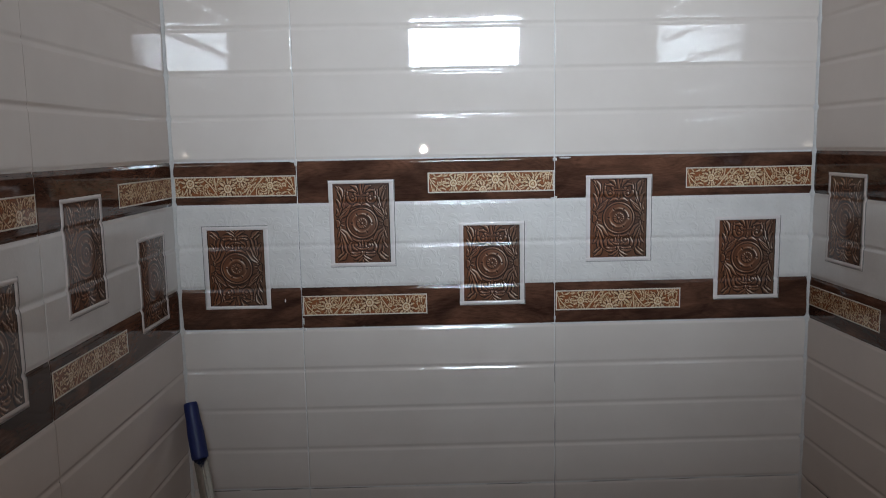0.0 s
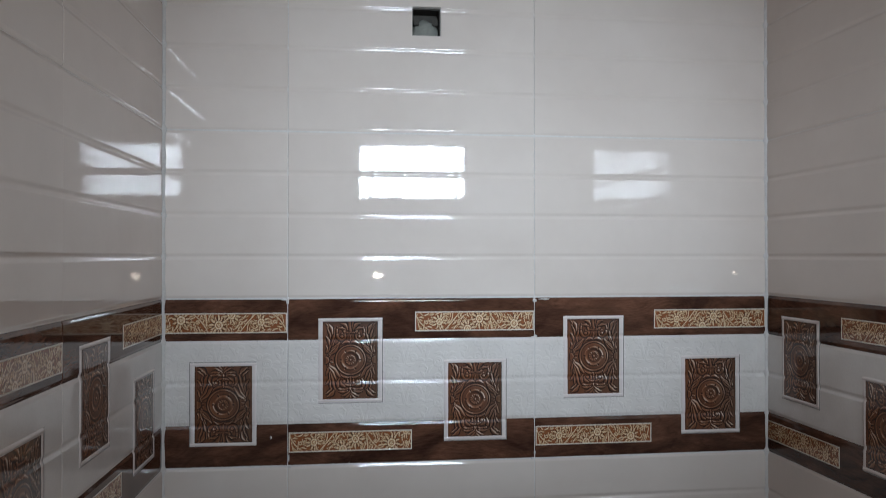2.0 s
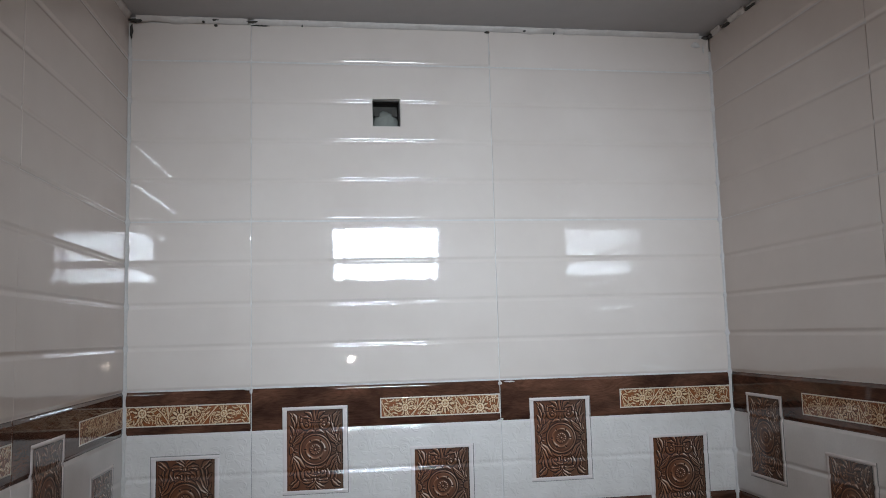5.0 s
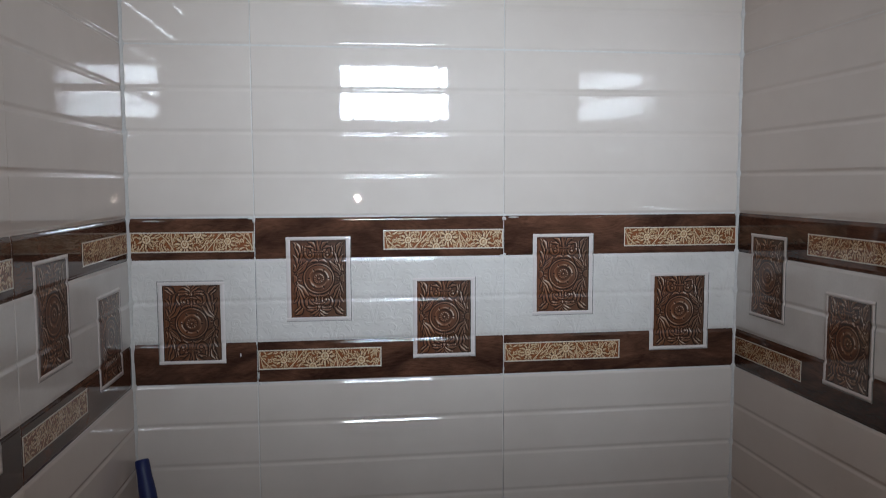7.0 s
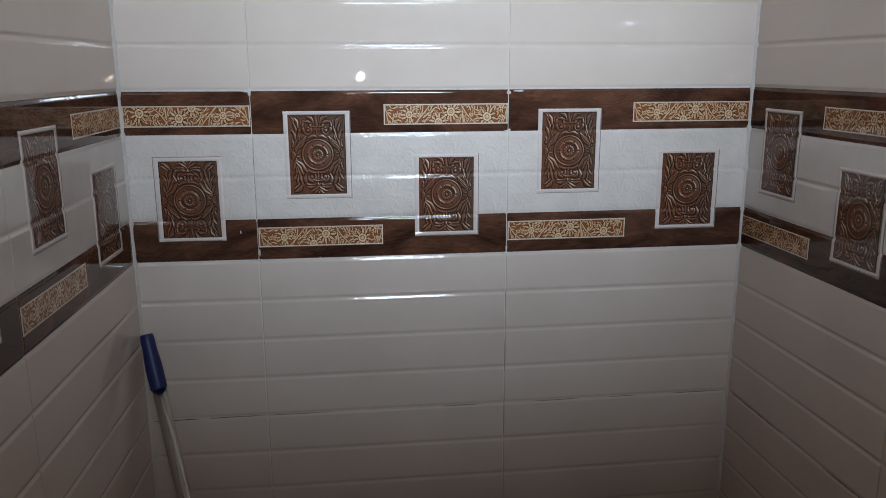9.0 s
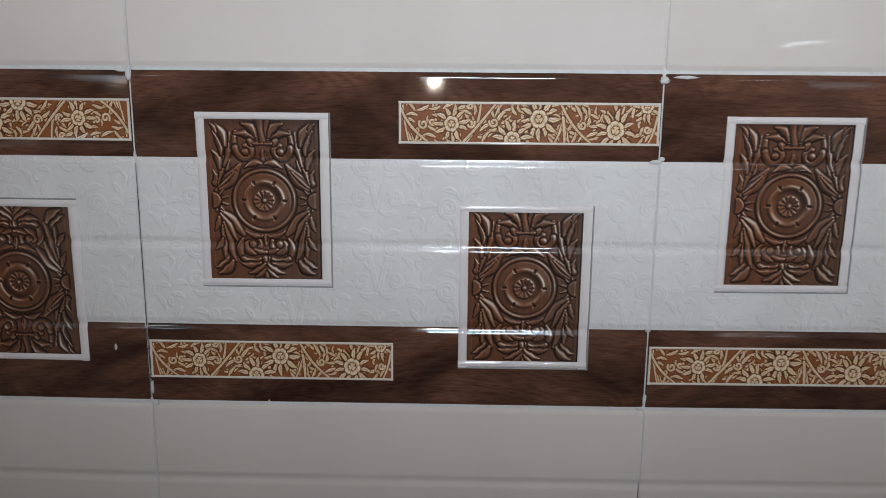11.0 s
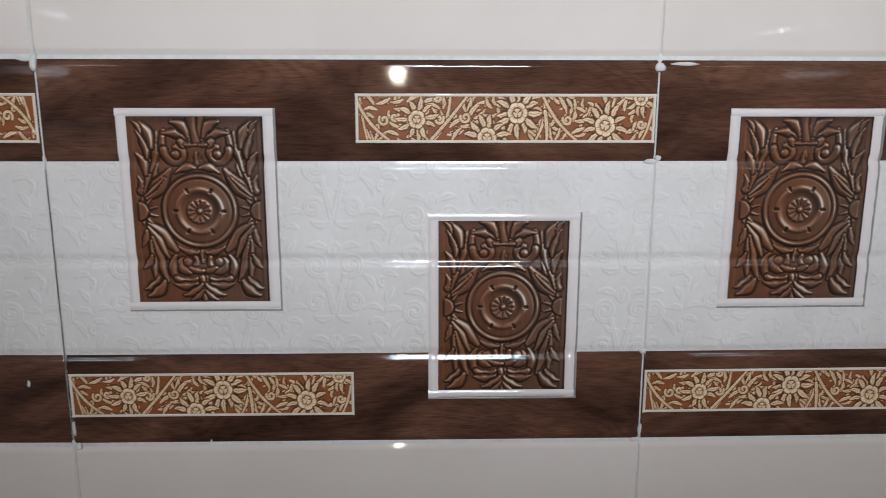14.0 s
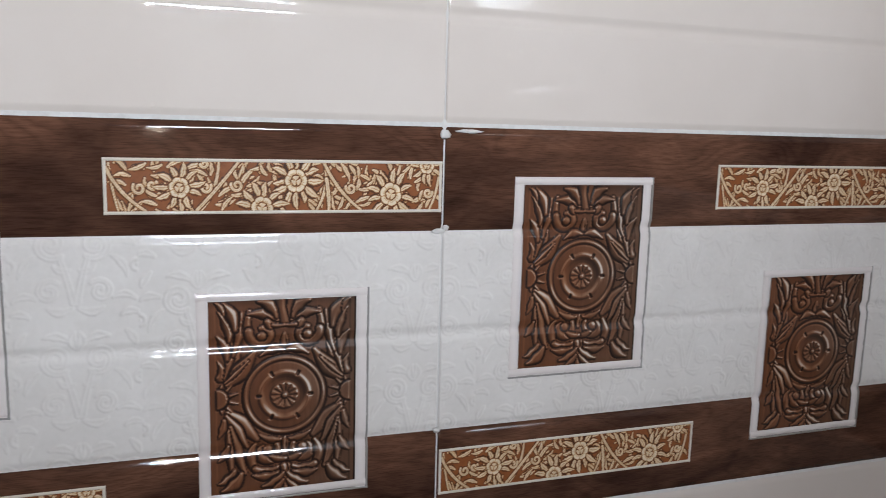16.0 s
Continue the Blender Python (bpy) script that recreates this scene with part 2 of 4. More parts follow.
def rows_between(v0, v1, extra=()):
    vs = {round(v0, 5), round(v1, 5), *(round(e, 5) for e in extra)}
    k = int(v0 / PLANK) - 1
    while k * PLANK < v1 + PLANK:
        for s in (0, 0.12, 0.26, 0.42, 0.58, 0.74, 0.88, 1.0):
            for sg in (-1, 1):
                v = k * PLANK + sg * s * SHOULDER
                if v0 + 2e-4 < v < v1 - 2e-4:
                    vs.add(round(v, 5))
        k += 1
    return sorted(vs)


MESHES = {}


def tile_mesh(key, wd, v0, v1, slots, slot_of=None, hole=None):
    """A tile wd wide that shows the heights v0 to v1 of a whole tile."""
    key = (key, round(wd, 4), round(v0, 4), round(v1, 4), hole)
    if key in MESHES:
        return MESHES[key]
    e = 0.0013
    us = [0, e * 0.45, e, wd - e, wd - e * 0.45, wd]
    extra = ()
    if hole:
        us = sorted(us + [hole[0], hole[1]])
        extra = (hole[2], hole[3])
    vs = rows_between(v0, v1, extra)
    pts, nrm, faces, mats = [], [], [], []
    for v in vs:
        w, s = face(v)
        for u in us:
            q = max(0.0, 1 - min(u, wd - u) / e)
            su = (1 if u < wd / 2 else -1) * 1.1 * q
            pts.append((u, -(float(w) - 0.0009 * q * q), v - v0))
            nrm.append(Vector((-su, -1, -float(s))).normalized())
    n = len(us)
    for j in range(len(vs) - 1):
        for i in range(n - 1):
            um, vm = (us[i] + us[i + 1]) / 2, (vs[j] + vs[j + 1]) / 2
            if hole and hole[0] < um < hole[1] and hole[2] < vm < hole[3]:
                continue
            faces.append((j * n + i, j * n + i + 1, (j + 1) * n + i + 1, (j + 1) * n + i))
            mats.append(slot_of(vm) if slot_of else 0)

    def skirt(ring, normal):
        k = len(pts)
        for x, y, z in ring:
            pts.append((x, y, z))
            pts.append((x, TILE_T, z))
            nrm.extend([Vector(normal)] * 2)
        for i in range(len(ring) - 1):
            faces.append((k + 2 * i, k + 2 * i + 1, k + 2 * i + 3, k + 2 * i + 2))
            mats.append(len(slots) - 1)

    m = len(vs)
    skirt([pts[i] for i in range(n)], (0, 0, -1))
    skirt([pts[(m - 1) * n + i] for i in range(n)][::-1], (0, 0, 1))
    skirt([pts[j * n] for j in range(m)][::-1], (-1, 0, 0))
    skirt([pts[j * n + n - 1] for j in range(m)], (1, 0, 0))
    if hole:
        a, b, c, d = hole[0], hole[1], hole[2] - v0, hole[3] - v0
        for p, q, nn in (((a, c), (a, d), (1, 0, 0)), ((b, d), (b, c), (-1, 0, 0)), ((b, c), (a, c), (0, 0, 1)), ((a, d), (b, d), (0, 0, -1))):
            skirt([(p[0], 0.0002, p[1]), (q[0], 0.0002, q[1])], nn)
    me = bpy.data.meshes.new(key[0])
    me.from_pydata(pts, [], faces)
    for s in slots:
        me.materials.append(s)
    me.polygons.foreach_set("material_index", mats)
    me.polygons.foreach_set("use_smooth", [True] * len(faces))
    me.normals_split_custom_set_from_vertices(nrm)
    MESHES[key] = me
    return me


# ---- ornament: heights of the carved panels and the floral strips ----
def bezier(a, b, c, n=14):
    t = np.linspace(0, 1, n)[:, None]
    a, b, c = np.array(a), np.array(b), np.array(c)
    return (1 - t) ** 2 * a + 2 * t * (1 - t) * b + t * t * c


def spiral(cx, cy, r, turns, start, n=40, grow=0.25):
    t = np.linspace(0, 1, n)
    rr = r * (grow + (1 - grow) * (1 - t))
    a = start + turns * 2 * np.pi * t
    return np.stack([cx + rr * np.cos(a), cy + rr * np.sin(a)], 1)


def stroke(X, Y, line, widths):
    """Rounded ridge along a line, 0 outside to 1 on its crest."""
    best = np.full(X.shape, -9.0)
    n = len(line)
    w = np.interp(np.linspace(0, 1, n), np.linspace(0, 1, len(widths)), widths)
    x0, x1 = line[:, 0].min() - w.max(), line[:, 0].max() + w.max()
    y0, y1 = line[:, 1].min() - w.max(), line[:, 1].max() + w.max()
    sel = (X >= x0) & (X <= x1) & (Y >= y0) & (Y <= y1)
    if not sel.any():
        return best
    xs, ys = X[sel], Y[sel]
    b = np.full(xs.shape, -9.0)
    for i in range(n - 1):
        p, d = line[i], line[i + 1] - line[i]
        L = max(1e-9, float(d @ d))
        t = np.clip(((xs - p[0]) * d[0] + (ys - p[1]) * d[1]) / L, 0, 1)
        dist = np.hypot(xs - p[0] - t * d[0], ys - p[1] - t * d[1])
        ww = w[i] + t * (w[i + 1] - w[i])
        b = np.maximum(b, 1 - dist / np.maximum(ww, 1e-5))
    best[sel] = b
    return best


def ridge(s):
    s = np.clip(s, 0, 1)
    return np.sqrt(np.clip(1 - (1 - s) ** 2, 0, 1))


def carved_height(X, Y):
    """X from -0.5 to 0.5 across the panel, Y upwards from the middle of the medallion."""
    H = np.full(X.shape, 0.26)
    H = np.where(np.abs(X) > 0.455, 0.34, H)
    add = []

    def both(a, b, c, widths, top=0.8, crease=0.25):
        line = bezier(a, b, c, 18)
        for m in (1, -1):
            add.append((line * np.array([m, 1]), widths, top, crease))

    def scroll(cx, cy, r, turns, start, widths, top=0.8):
        line = spiral(cx, cy, r, turns, start, 40, 0.42)
        for m in (1, -1):
            add.append((line * np.array([m, 1]), widths, top, 0.12))

    # a frond up each upper side, hooked outwards at its tips
    both((0.43, 0.15), (0.40, 0.20), (0.445, 0.27), [0.030, 0.026, 0.006], 0.62)
    both((0.38, 0.13), (0.33, 0.26), (0.30, 0.37), [0.016, 0.036, 0.010], 0.82, 0.30)
    both((0.40, 0.14), (0.345, 0.32), (0.365, 0.42), [0.012, 0.030, 0.008], 0.72)
    both((0.385, 0.28), (0.385, 0.38), (0.450, 0.445), [0.018, 0.036, 0.006], 0.80)
    both((0.345, 0.30), (0.285, 0.46), (0.285, 0.595), [0.014, 0.032, 0.012], 0.86, 0.32)
    both((0.37, 0.40), (0.355, 0.52), (0.435, 0.61), [0.016, 0.038, 0.008], 0.78)
    both((0.33, 0.48), (0.335, 0.60), (0.41, 0.665), [0.020, 0.042, 0.012], 0.92, 0.30)
    both((0.40, 0.585), (0.415, 0.65), (0.455, 0.672), [0.010, 0.022, 0.008], 0.7)
    # broad leaf over the medallion's shoulder
    both((0.385, 0.10), (0.30, 0.17), (0.205, 0.315), [0.022, 0.060, 0.018], 0.70, 0.42)
    both((0.40, 0.115), (0.33, 0.17), (0.245, 0.26), [0.010, 0.020, 0.008], 0.92, 0.2)
    # upper scrolls with their eyes, leaves over the brow
    both((0.235, 0.60), (0.275, 0.46), (0.215, 0.375), [0.020, 0.030, 0.022], 0.62)
    scroll(0.155, 0.445, 0.088, -0.80, 0.2, [0.030, 0.034, 0.030, 0.020], 0.60)
    both((0.045, 0.54), (0.12, 0.60), (0.245, 0.585), [0.012, 0.040, 0.010], 0.88, 0.35)
    both((0.055, 0.56), (0.07, 0.655), (0.175, 0.670), [0.018, 0.042, 0.014], 0.80, 0.30)
    both((0.00, 0.52), (0.02, 0.62), (0.03, 0.70), [0.030, 0.026, 0.040], 0.50)
    both((0.115, 0.525), (0.10, 0.505), (0.095, 0.49), [0.026, 0.030, 0.018], 0.78)
    both((0.0, 0.50), (0.03, 0.495), (0.075, 0.50), [0.012, 0.012, 0.016], 0.66)
    both((0.0, 0.44), (0.012, 0.40), (0.006, 0.36), [0.012, 0.018, 0.022], 0.55)
    both((0.015, 0.325), (0.08, 0.355), (0.165, 0.290), [0.012, 0.034, 0.008], 0.82, 0.3)
    # leaves under the medallion
    both((0.02, -0.315), (0.08, -0.345), (0.175, -0.275), [0.010, 0.030, 0.010], 0.62, 0.3)
    both((0.0, -0.30), (0.012, -0.34), (0.004, -0.40), [0.010, 0.018, 0.014], 0.55)
    both((0.385, -0.10), (0.31, -0.17), (0.195, -0.305), [0.022, 0.060, 0.022], 0.64, 0.42)
    both((0.395, -0.12), (0.33, -0.22), (0.255, -0.365), [0.014, 0.042, 0.012], 0.74, 0.35)
    both((0.37, -0.20), (0.345, -0.36), (0.275, -0.545), [0.016, 0.044, 0.016], 0.80, 0.35)
    both((0.385, -0.22), (0.375, -0.42), (0.36, -0.545), [0.012, 0.030, 0.012], 0.90, 0.25)
    both((0.41, -0.15), (0.41, -0.22), (0.45, -0.275), [0.016, 0.028, 0.006], 0.62)
    both((0.385, -0.34), (0.40, -0.41), (0.455, -0.445), [0.014, 0.030, 0.006], 0.72)
    both((0.345, -0.52), (0.375, -0.60), (0.455, -0.605), [0.016, 0.036, 0.008], 0.82)
    both((0.30, -0.545), (0.33, -0.64), (0.43, -0.660), [0.018, 0.044, 0.012], 0.94, 0.3)
    # lower scrolls, brow and palmette
    scroll(0.130, -0.405, 0.085, 0.72, 2.6, [0.020, 0.030, 0.032, 0.024], 0.60)
    both((0.205, -0.345), (0.265, -0.44), (0.205, -0.525), [0.016, 0.036, 0.026], 0.74, 0.25)
    both((0.205, -0.525), (0.13, -0.575), (0.045, -0.520), [0.026, 0.034, 0.014], 0.66, 0.25)
    both((0.0, -0.465), (0.06, -0.475), (0.105, -0.435), [0.018, 0.026, 0.014], 0.60)
    both((0.225, -0.565), (0.15, -0.605), (0.055, -0.565), [0.008, 0.034, 0.014], 0.76, 0.3)
    both((0.0, -0.69), (0.004, -0.60), (0.012, -0.52), [0.026, 0.022, 0.026], 0.62)
    both((0.015, -0.57), (0.055, -0.645), (0.155, -0.655), [0.014, 0.036, 0.012], 0.84, 0.3)
    both((0.012, -0.62), (0.04, -0.675), (0.10, -0.695), [0.012, 0.026, 0.010], 0.70)
    for m in (1, -1):
        for a, l in ((-72, 1.7), (-44, 2.1), (-15, 2.3), (15, 2.3), (44, 2.1), (72, 1.7)):
            c, s = math.cos(radians(a)), math.sin(radians(a))
            x = 0.452 * m
            add.append((np.array([[x - m * 0.070 * c, 0.070 * s], [x - m * 0.062 * l * c, 0.062 * l * s]]), [0.016, 0.026, 0.006], 0.80, 0.2))
    for line, widths, top, crease in add:
        s = stroke(X, Y, line, [w * 1.22 for w in widths])
        s = np.where(s > 0.80, s - crease * 1.2 * (s - 0.80), s)
        H = np.where(s > 0, np.where(s < 0.15, 0.02, 0.16 + (top - 0.16) * ridge((s - 0.15) / 0.85)), H)
    for sx in (1, -1):
        for ex, y in ((0.155, 0.425), (0.120, -0.395)):
            d = np.hypot(X - sx * ex, Y - y) / 0.040
            H = np.where(d < 1, np.where(d > 0.84, 0.04, 0.20 + 0.55 * np.sqrt(np.clip(1 - d * d, 0, 1))), H)
        d = np.hypot(X - sx * 0.455, Y) / 0.082
        H = np.where((d < 1) & (abs(X) < 0.457), np.where(d > 0.88, 0.04, 0.70), H)
    # medallion: turned rings round a small flower
    r = np.hypot(X, Y)
    prof = np.interp(r, [0, 0.016, 0.024, 0.034, 0.086, 0.094, 0.104, 0.130, 0.158, 0.170, 0.184, 0.238, 0.246, 0.254, 0.268, 0.280, 0.287, 0.296],
                     [0.95, 0.9, 0.30, 0.44, 0.62, 0.40, 0.28, 0.40, 0.74, 0.76, 0.56, 0.44, 0.22, 0.56, 0.70, 0.52, 0.06, 0.0])
    ang = np.arctan2(Y, X)
    prof = prof - np.where((r > 0.028) & (r < 0.088), 0.20 * (np.abs(np.cos(ang * 6 + 0.3)) > 0.86), 0)
    prof = prof - np.where((r > 0.160) & (r < 0.196), 0.45 * (np.abs(np.cos(ang * 3 + 0.05)) > 0.990), 0)
    return np.where(r < 0.296, prof, H)


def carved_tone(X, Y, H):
    """Tone of the printed panel: light and glints painted on crests, shade in hollows."""
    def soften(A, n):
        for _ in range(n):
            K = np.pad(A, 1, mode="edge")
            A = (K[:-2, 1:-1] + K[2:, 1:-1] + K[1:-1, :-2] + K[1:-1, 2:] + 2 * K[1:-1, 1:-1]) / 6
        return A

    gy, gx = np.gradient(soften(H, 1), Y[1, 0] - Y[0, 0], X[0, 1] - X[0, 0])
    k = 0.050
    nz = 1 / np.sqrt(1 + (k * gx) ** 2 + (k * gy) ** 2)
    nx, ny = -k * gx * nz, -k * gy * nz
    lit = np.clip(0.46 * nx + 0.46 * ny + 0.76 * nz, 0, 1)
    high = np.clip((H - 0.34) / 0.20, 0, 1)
    glint = np.clip((0.44 * nx + 0.40 * ny + 0.80 * nz - 0.84) / 0.15, 0, 1) * high
    glint2 = np.clip((-0.46 * nx + 0.40 * ny + 0.79 * nz - 0.90) / 0.09, 0, 1) * high
    hollow_shade = H - soften(H, 40)
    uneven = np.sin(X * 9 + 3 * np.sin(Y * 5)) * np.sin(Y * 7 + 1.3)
    glint_mix = np.clip(0.45 + 0.75 * uneven + 0.25 * np.sin(X * 31 + Y * 12), 0, 1)
    tone = 0.055 + 0.44 * lit ** 1.5 + 0.50 * hollow_shade + 0.58 * glint * (0.20 + 0.90 * glint_mix) + 0.36 * glint2 * (1 - 0.5 * glint_mix)
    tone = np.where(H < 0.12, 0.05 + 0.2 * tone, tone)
    # thin dark line at the right edge, soft shade painted under the top
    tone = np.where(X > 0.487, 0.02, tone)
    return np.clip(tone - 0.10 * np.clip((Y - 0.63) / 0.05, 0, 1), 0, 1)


def floral_height(X, Y):
    """X from 0 to about 7.3 along the strip, Y from 0 to 1 across it."""
    H = np.zeros(X.shape)
    lines = []

    def leaf(x, y, a, l, bend, w, top=0.92):
        a = radians(a)
        dx, dy = math.cos(a), math.sin(a)
        mid = (x + dx * l * 0.5 - dy * bend, y + dy * l * 0.5 + dx * bend)
        lines.append((bezier((x, y), mid, (x + dx * l, y + dy * l), 10), [0.035, w, w * 0.82, 0.016], top))

    def spray(x, y, a, count, spread, l, bend, w):
        for k in range(count):
            f = (k - (count - 1) / 2)
            leaf(x, y, a + f * spread, l * (1 - 0.10 * abs(f)), bend * (1 if f >= 0 else -1), w, 0.84 + 0.10 * (k % 2))

    def stem(a, b, c, w=0.050):
        lines.append((bezier(a, b, c, 18), [w, w * 1.1, w * 0.8], 0.96))

    def curl(x, y, r, turns, start, w=0.046):
        lines.append((spiral(x, y, r, turns, start, 26, 0.28), [w, w, w * 0.8], 0.96))

    rnd = random.Random(8)
    for k in range(120):
        leaf(0.15 + 7.1 * (k + rnd.random()) / 120, rnd.uniform(0.0, 1.0), rnd.uniform(0, 360), rnd.uniform(0.24, 0.36), rnd.choice((-0.09, 0.09)), rnd.uniform(0.055, 0.080), 0.86)
    # leaves that fill the ground, space by space
    for x, y, a, l, bend, w in ((0.30, 0.03, 115, 0.34, 0.05, 0.07), (0.42, 0.02, 75, 0.34, -0.04, 0.07), (0.55, 0.03, 40, 0.30, 0.05, 0.06), (0.78, 0.95, 200, 0.36, 0.06, 0.07),
                                (0.95, 0.80, 95, 0.26, 0.03, 0.06), (1.10, 0.92, 190, 0.30, 0.06, 0.06), (1.22, 0.88, 20, 0.40, 0.08, 0.07), (1.62, 0.86, 10, 0.34, 0.06, 0.08),
                                (0.98, 0.12, 170, 0.34, -0.06, 0.07), (1.00, 0.30, 150, 0.30, 0.05, 0.06), (1.90, 0.90, 215, 0.30, 0.05, 0.06), (2.02, 0.72, 165, 0.36, -0.08, 0.06),
                                (2.28, 0.30, 25, 0.46, 0.10, 0.075), (2.22, 0.12, 15, 0.42, -0.08, 0.07), (2.34, 0.02, 50, 0.34, 0.05, 0.07), (2.66, 0.60, 70, 0.40, -0.08, 0.085),
                                (2.74, 0.52, 48, 0.46, 0.08, 0.085), (2.66, 0.66, 100, 0.30, 0.05, 0.06), (2.84, 0.36, 15, 0.26, 0.05, 0.06), (3.22, 0.92, 195, 0.28, 0.05, 0.06),
                                (3.30, 0.74, 120, 0.26, 0.06, 0.07), (4.34, 0.24, -35, 0.26, 0.05, 0.06), (4.20, 0.93, 10, 0.30, 0.04, 0.06), (4.44, 0.30, -70, 0.28, 0.04, 0.06),
                                (4.82, 0.02, 100, 0.36, 0.06, 0.07), (4.92, 0.02, 70, 0.28, -0.05, 0.06), (5.10, 0.03, 45, 0.24, 0.04, 0.05), (4.98, 0.98, -62, 0.42, 0.07, 0.075),
                                (5.18, 0.94, -60, 0.26, 0.04, 0.07), (5.36, 0.92, -85, 0.24, 0.03, 0.06), (5.44, 0.74, -30, 0.26, 0.04, 0.06), (5.52, 0.26, 60, 0.44, 0.09, 0.08),
                                (5.40, 0.44, 10, 0.36, -0.07, 0.07), (5.34, 0.16, 15, 0.40, 0.06, 0.07), (5.72, 0.86, -40, 0.28, 0.05, 0.06), (6.62, 0.68, 75, 0.34, 0.06, 0.07),
                                (6.74, 0.60, 40, 0.36, -0.06, 0.07), (6.68, 0.16, 10, 0.30, 0.05, 0.08), (6.86, 0.22, 70, 0.22, 0.03, 0.06), (6.60, 0.95, 215, 0.30, 0.05, 0.06),
                                (7.02, 0.05, 55, 0.30, 0.05, 0.06), (7.12, 0.52, 110, 0.28, 0.05, 0.06), (6.36, 0.95, 250, 0.22, 0.04, 0.05)):
        leaf(x, y, a, l, bend, w)
    spray(3.72, 0.82, 165, 2, 34, 0.34, 0.04, 0.07)
    stem((0.05, 0.95), (0.10, 0.45), (0.22, 0.0), 0.036)
    stem((0.0, 0.86), (0.22, 0.34), (0.76, 0.0))
    stem((1.88, 0.0), (2.26, 0.40), (2.28, 1.0))
    stem((1.80, 0.0), (2.26, 0.46), (2.70, 1.0))
    stem((4.60, 1.0), (4.72, 0.50), (4.42, 0.0))
    stem((4.64, 0.66), (4.70, 0.30), (4.70, 0.0), 0.060)
    stem((4.58, 1.0), (4.92, 0.34), (5.44, 0.0))
    stem((7.34, 0.84), (7.28, 0.30), (7.10, 0.0), 0.042)
    curl(0.64, 0.46, 0.13, 1.15, 2.6)
    curl(0.90, 0.52, 0.11, -1.1, 0.6)
    curl(2.00, 0.48, 0.12, -1.2, 0.4)
    curl(2.66, 0.52, 0.13, 1.2, 2.9)
    curl(5.20, 0.46, 0.12, 1.2, 2.8)
    curl(7.06, 0.36, 0.11, -1.2, 0.2)
    curl(1.98, 0.96, 0.09, 1.0, 3.4)
    # outer petals, then the round corolla of each flower
    flowers = ((1.45, 0.47, 0.50, 11, 12), (3.95, 0.62, 0.58, 12, 0), (6.15, 0.33, 0.60, 12, 18), (3.20, 0.05, 0.56, 11, 10), (7.02, 0.96, 0.42, 10, 4))
    for fx, fy, r, n, a0 in flowers:
        for k in range(n):
            a = a0 + k * 360 / n
            c, sn = math.cos(radians(a)), math.sin(radians(a))
            leaf(fx + r * 0.42 * c, fy + r * 0.42 * sn, a + rnd.uniform(-16, 16), r * rnd.uniform(0.44, 0.70), rnd.choice((-0.06, 0.06)), r * rnd.uniform(0.14, 0.19), 0.92)
    for line, widths, top in lines:
        s = stroke(X, Y, line, [w * 1.12 for w in widths])
        H = np.where(s > 0, np.where(s < 0.40, 0.14, np.where(s > 0.90, 0.46, top * (0.44 + 0.56 * np.clip(s * 1.35, 0, 1)))), H)
    hatch = (np.sin(X * 33 + Y * 40 + 2.5 * np.sin(X * 3.1)) > 0.55) & (H > 0.5) & (H < 0.80)
    H = np.where(hatch, 0.36, H)
    for fx, fy, r, n, a0 in flowers:
        dx, dy = X - fx, Y - fy
        rad, ang = np.hypot(dx, dy), np.arctan2(dy, dx) + radians(a0)
        lobe = np.abs(np.cos(ang * 3))
        edge = r * 0.47 * (0.84 + 0.16 * np.sqrt(lobe))
        q = rad / edge
        tone = np.where(q > 0.90, 0.16, np.where(q > 0.50, np.where(lobe < 0.10, 0.34, 0.97 - 0.10 * (q < 0.6)), 0.16))
        veins = (np.abs(np.cos(ang * 15)) > 0.90) & (q > 0.46) & (q < 0.66)
        tone = np.where(veins, 0.36, tone)
        tone = np.where(q < 0.40, np.where(np.abs(np.cos(ang * 1.5 + 0.6)) < 0.30, 0.18, 0.84), tone)
        H = np.where(rad < edge * 1.02, tone, H)
    return H


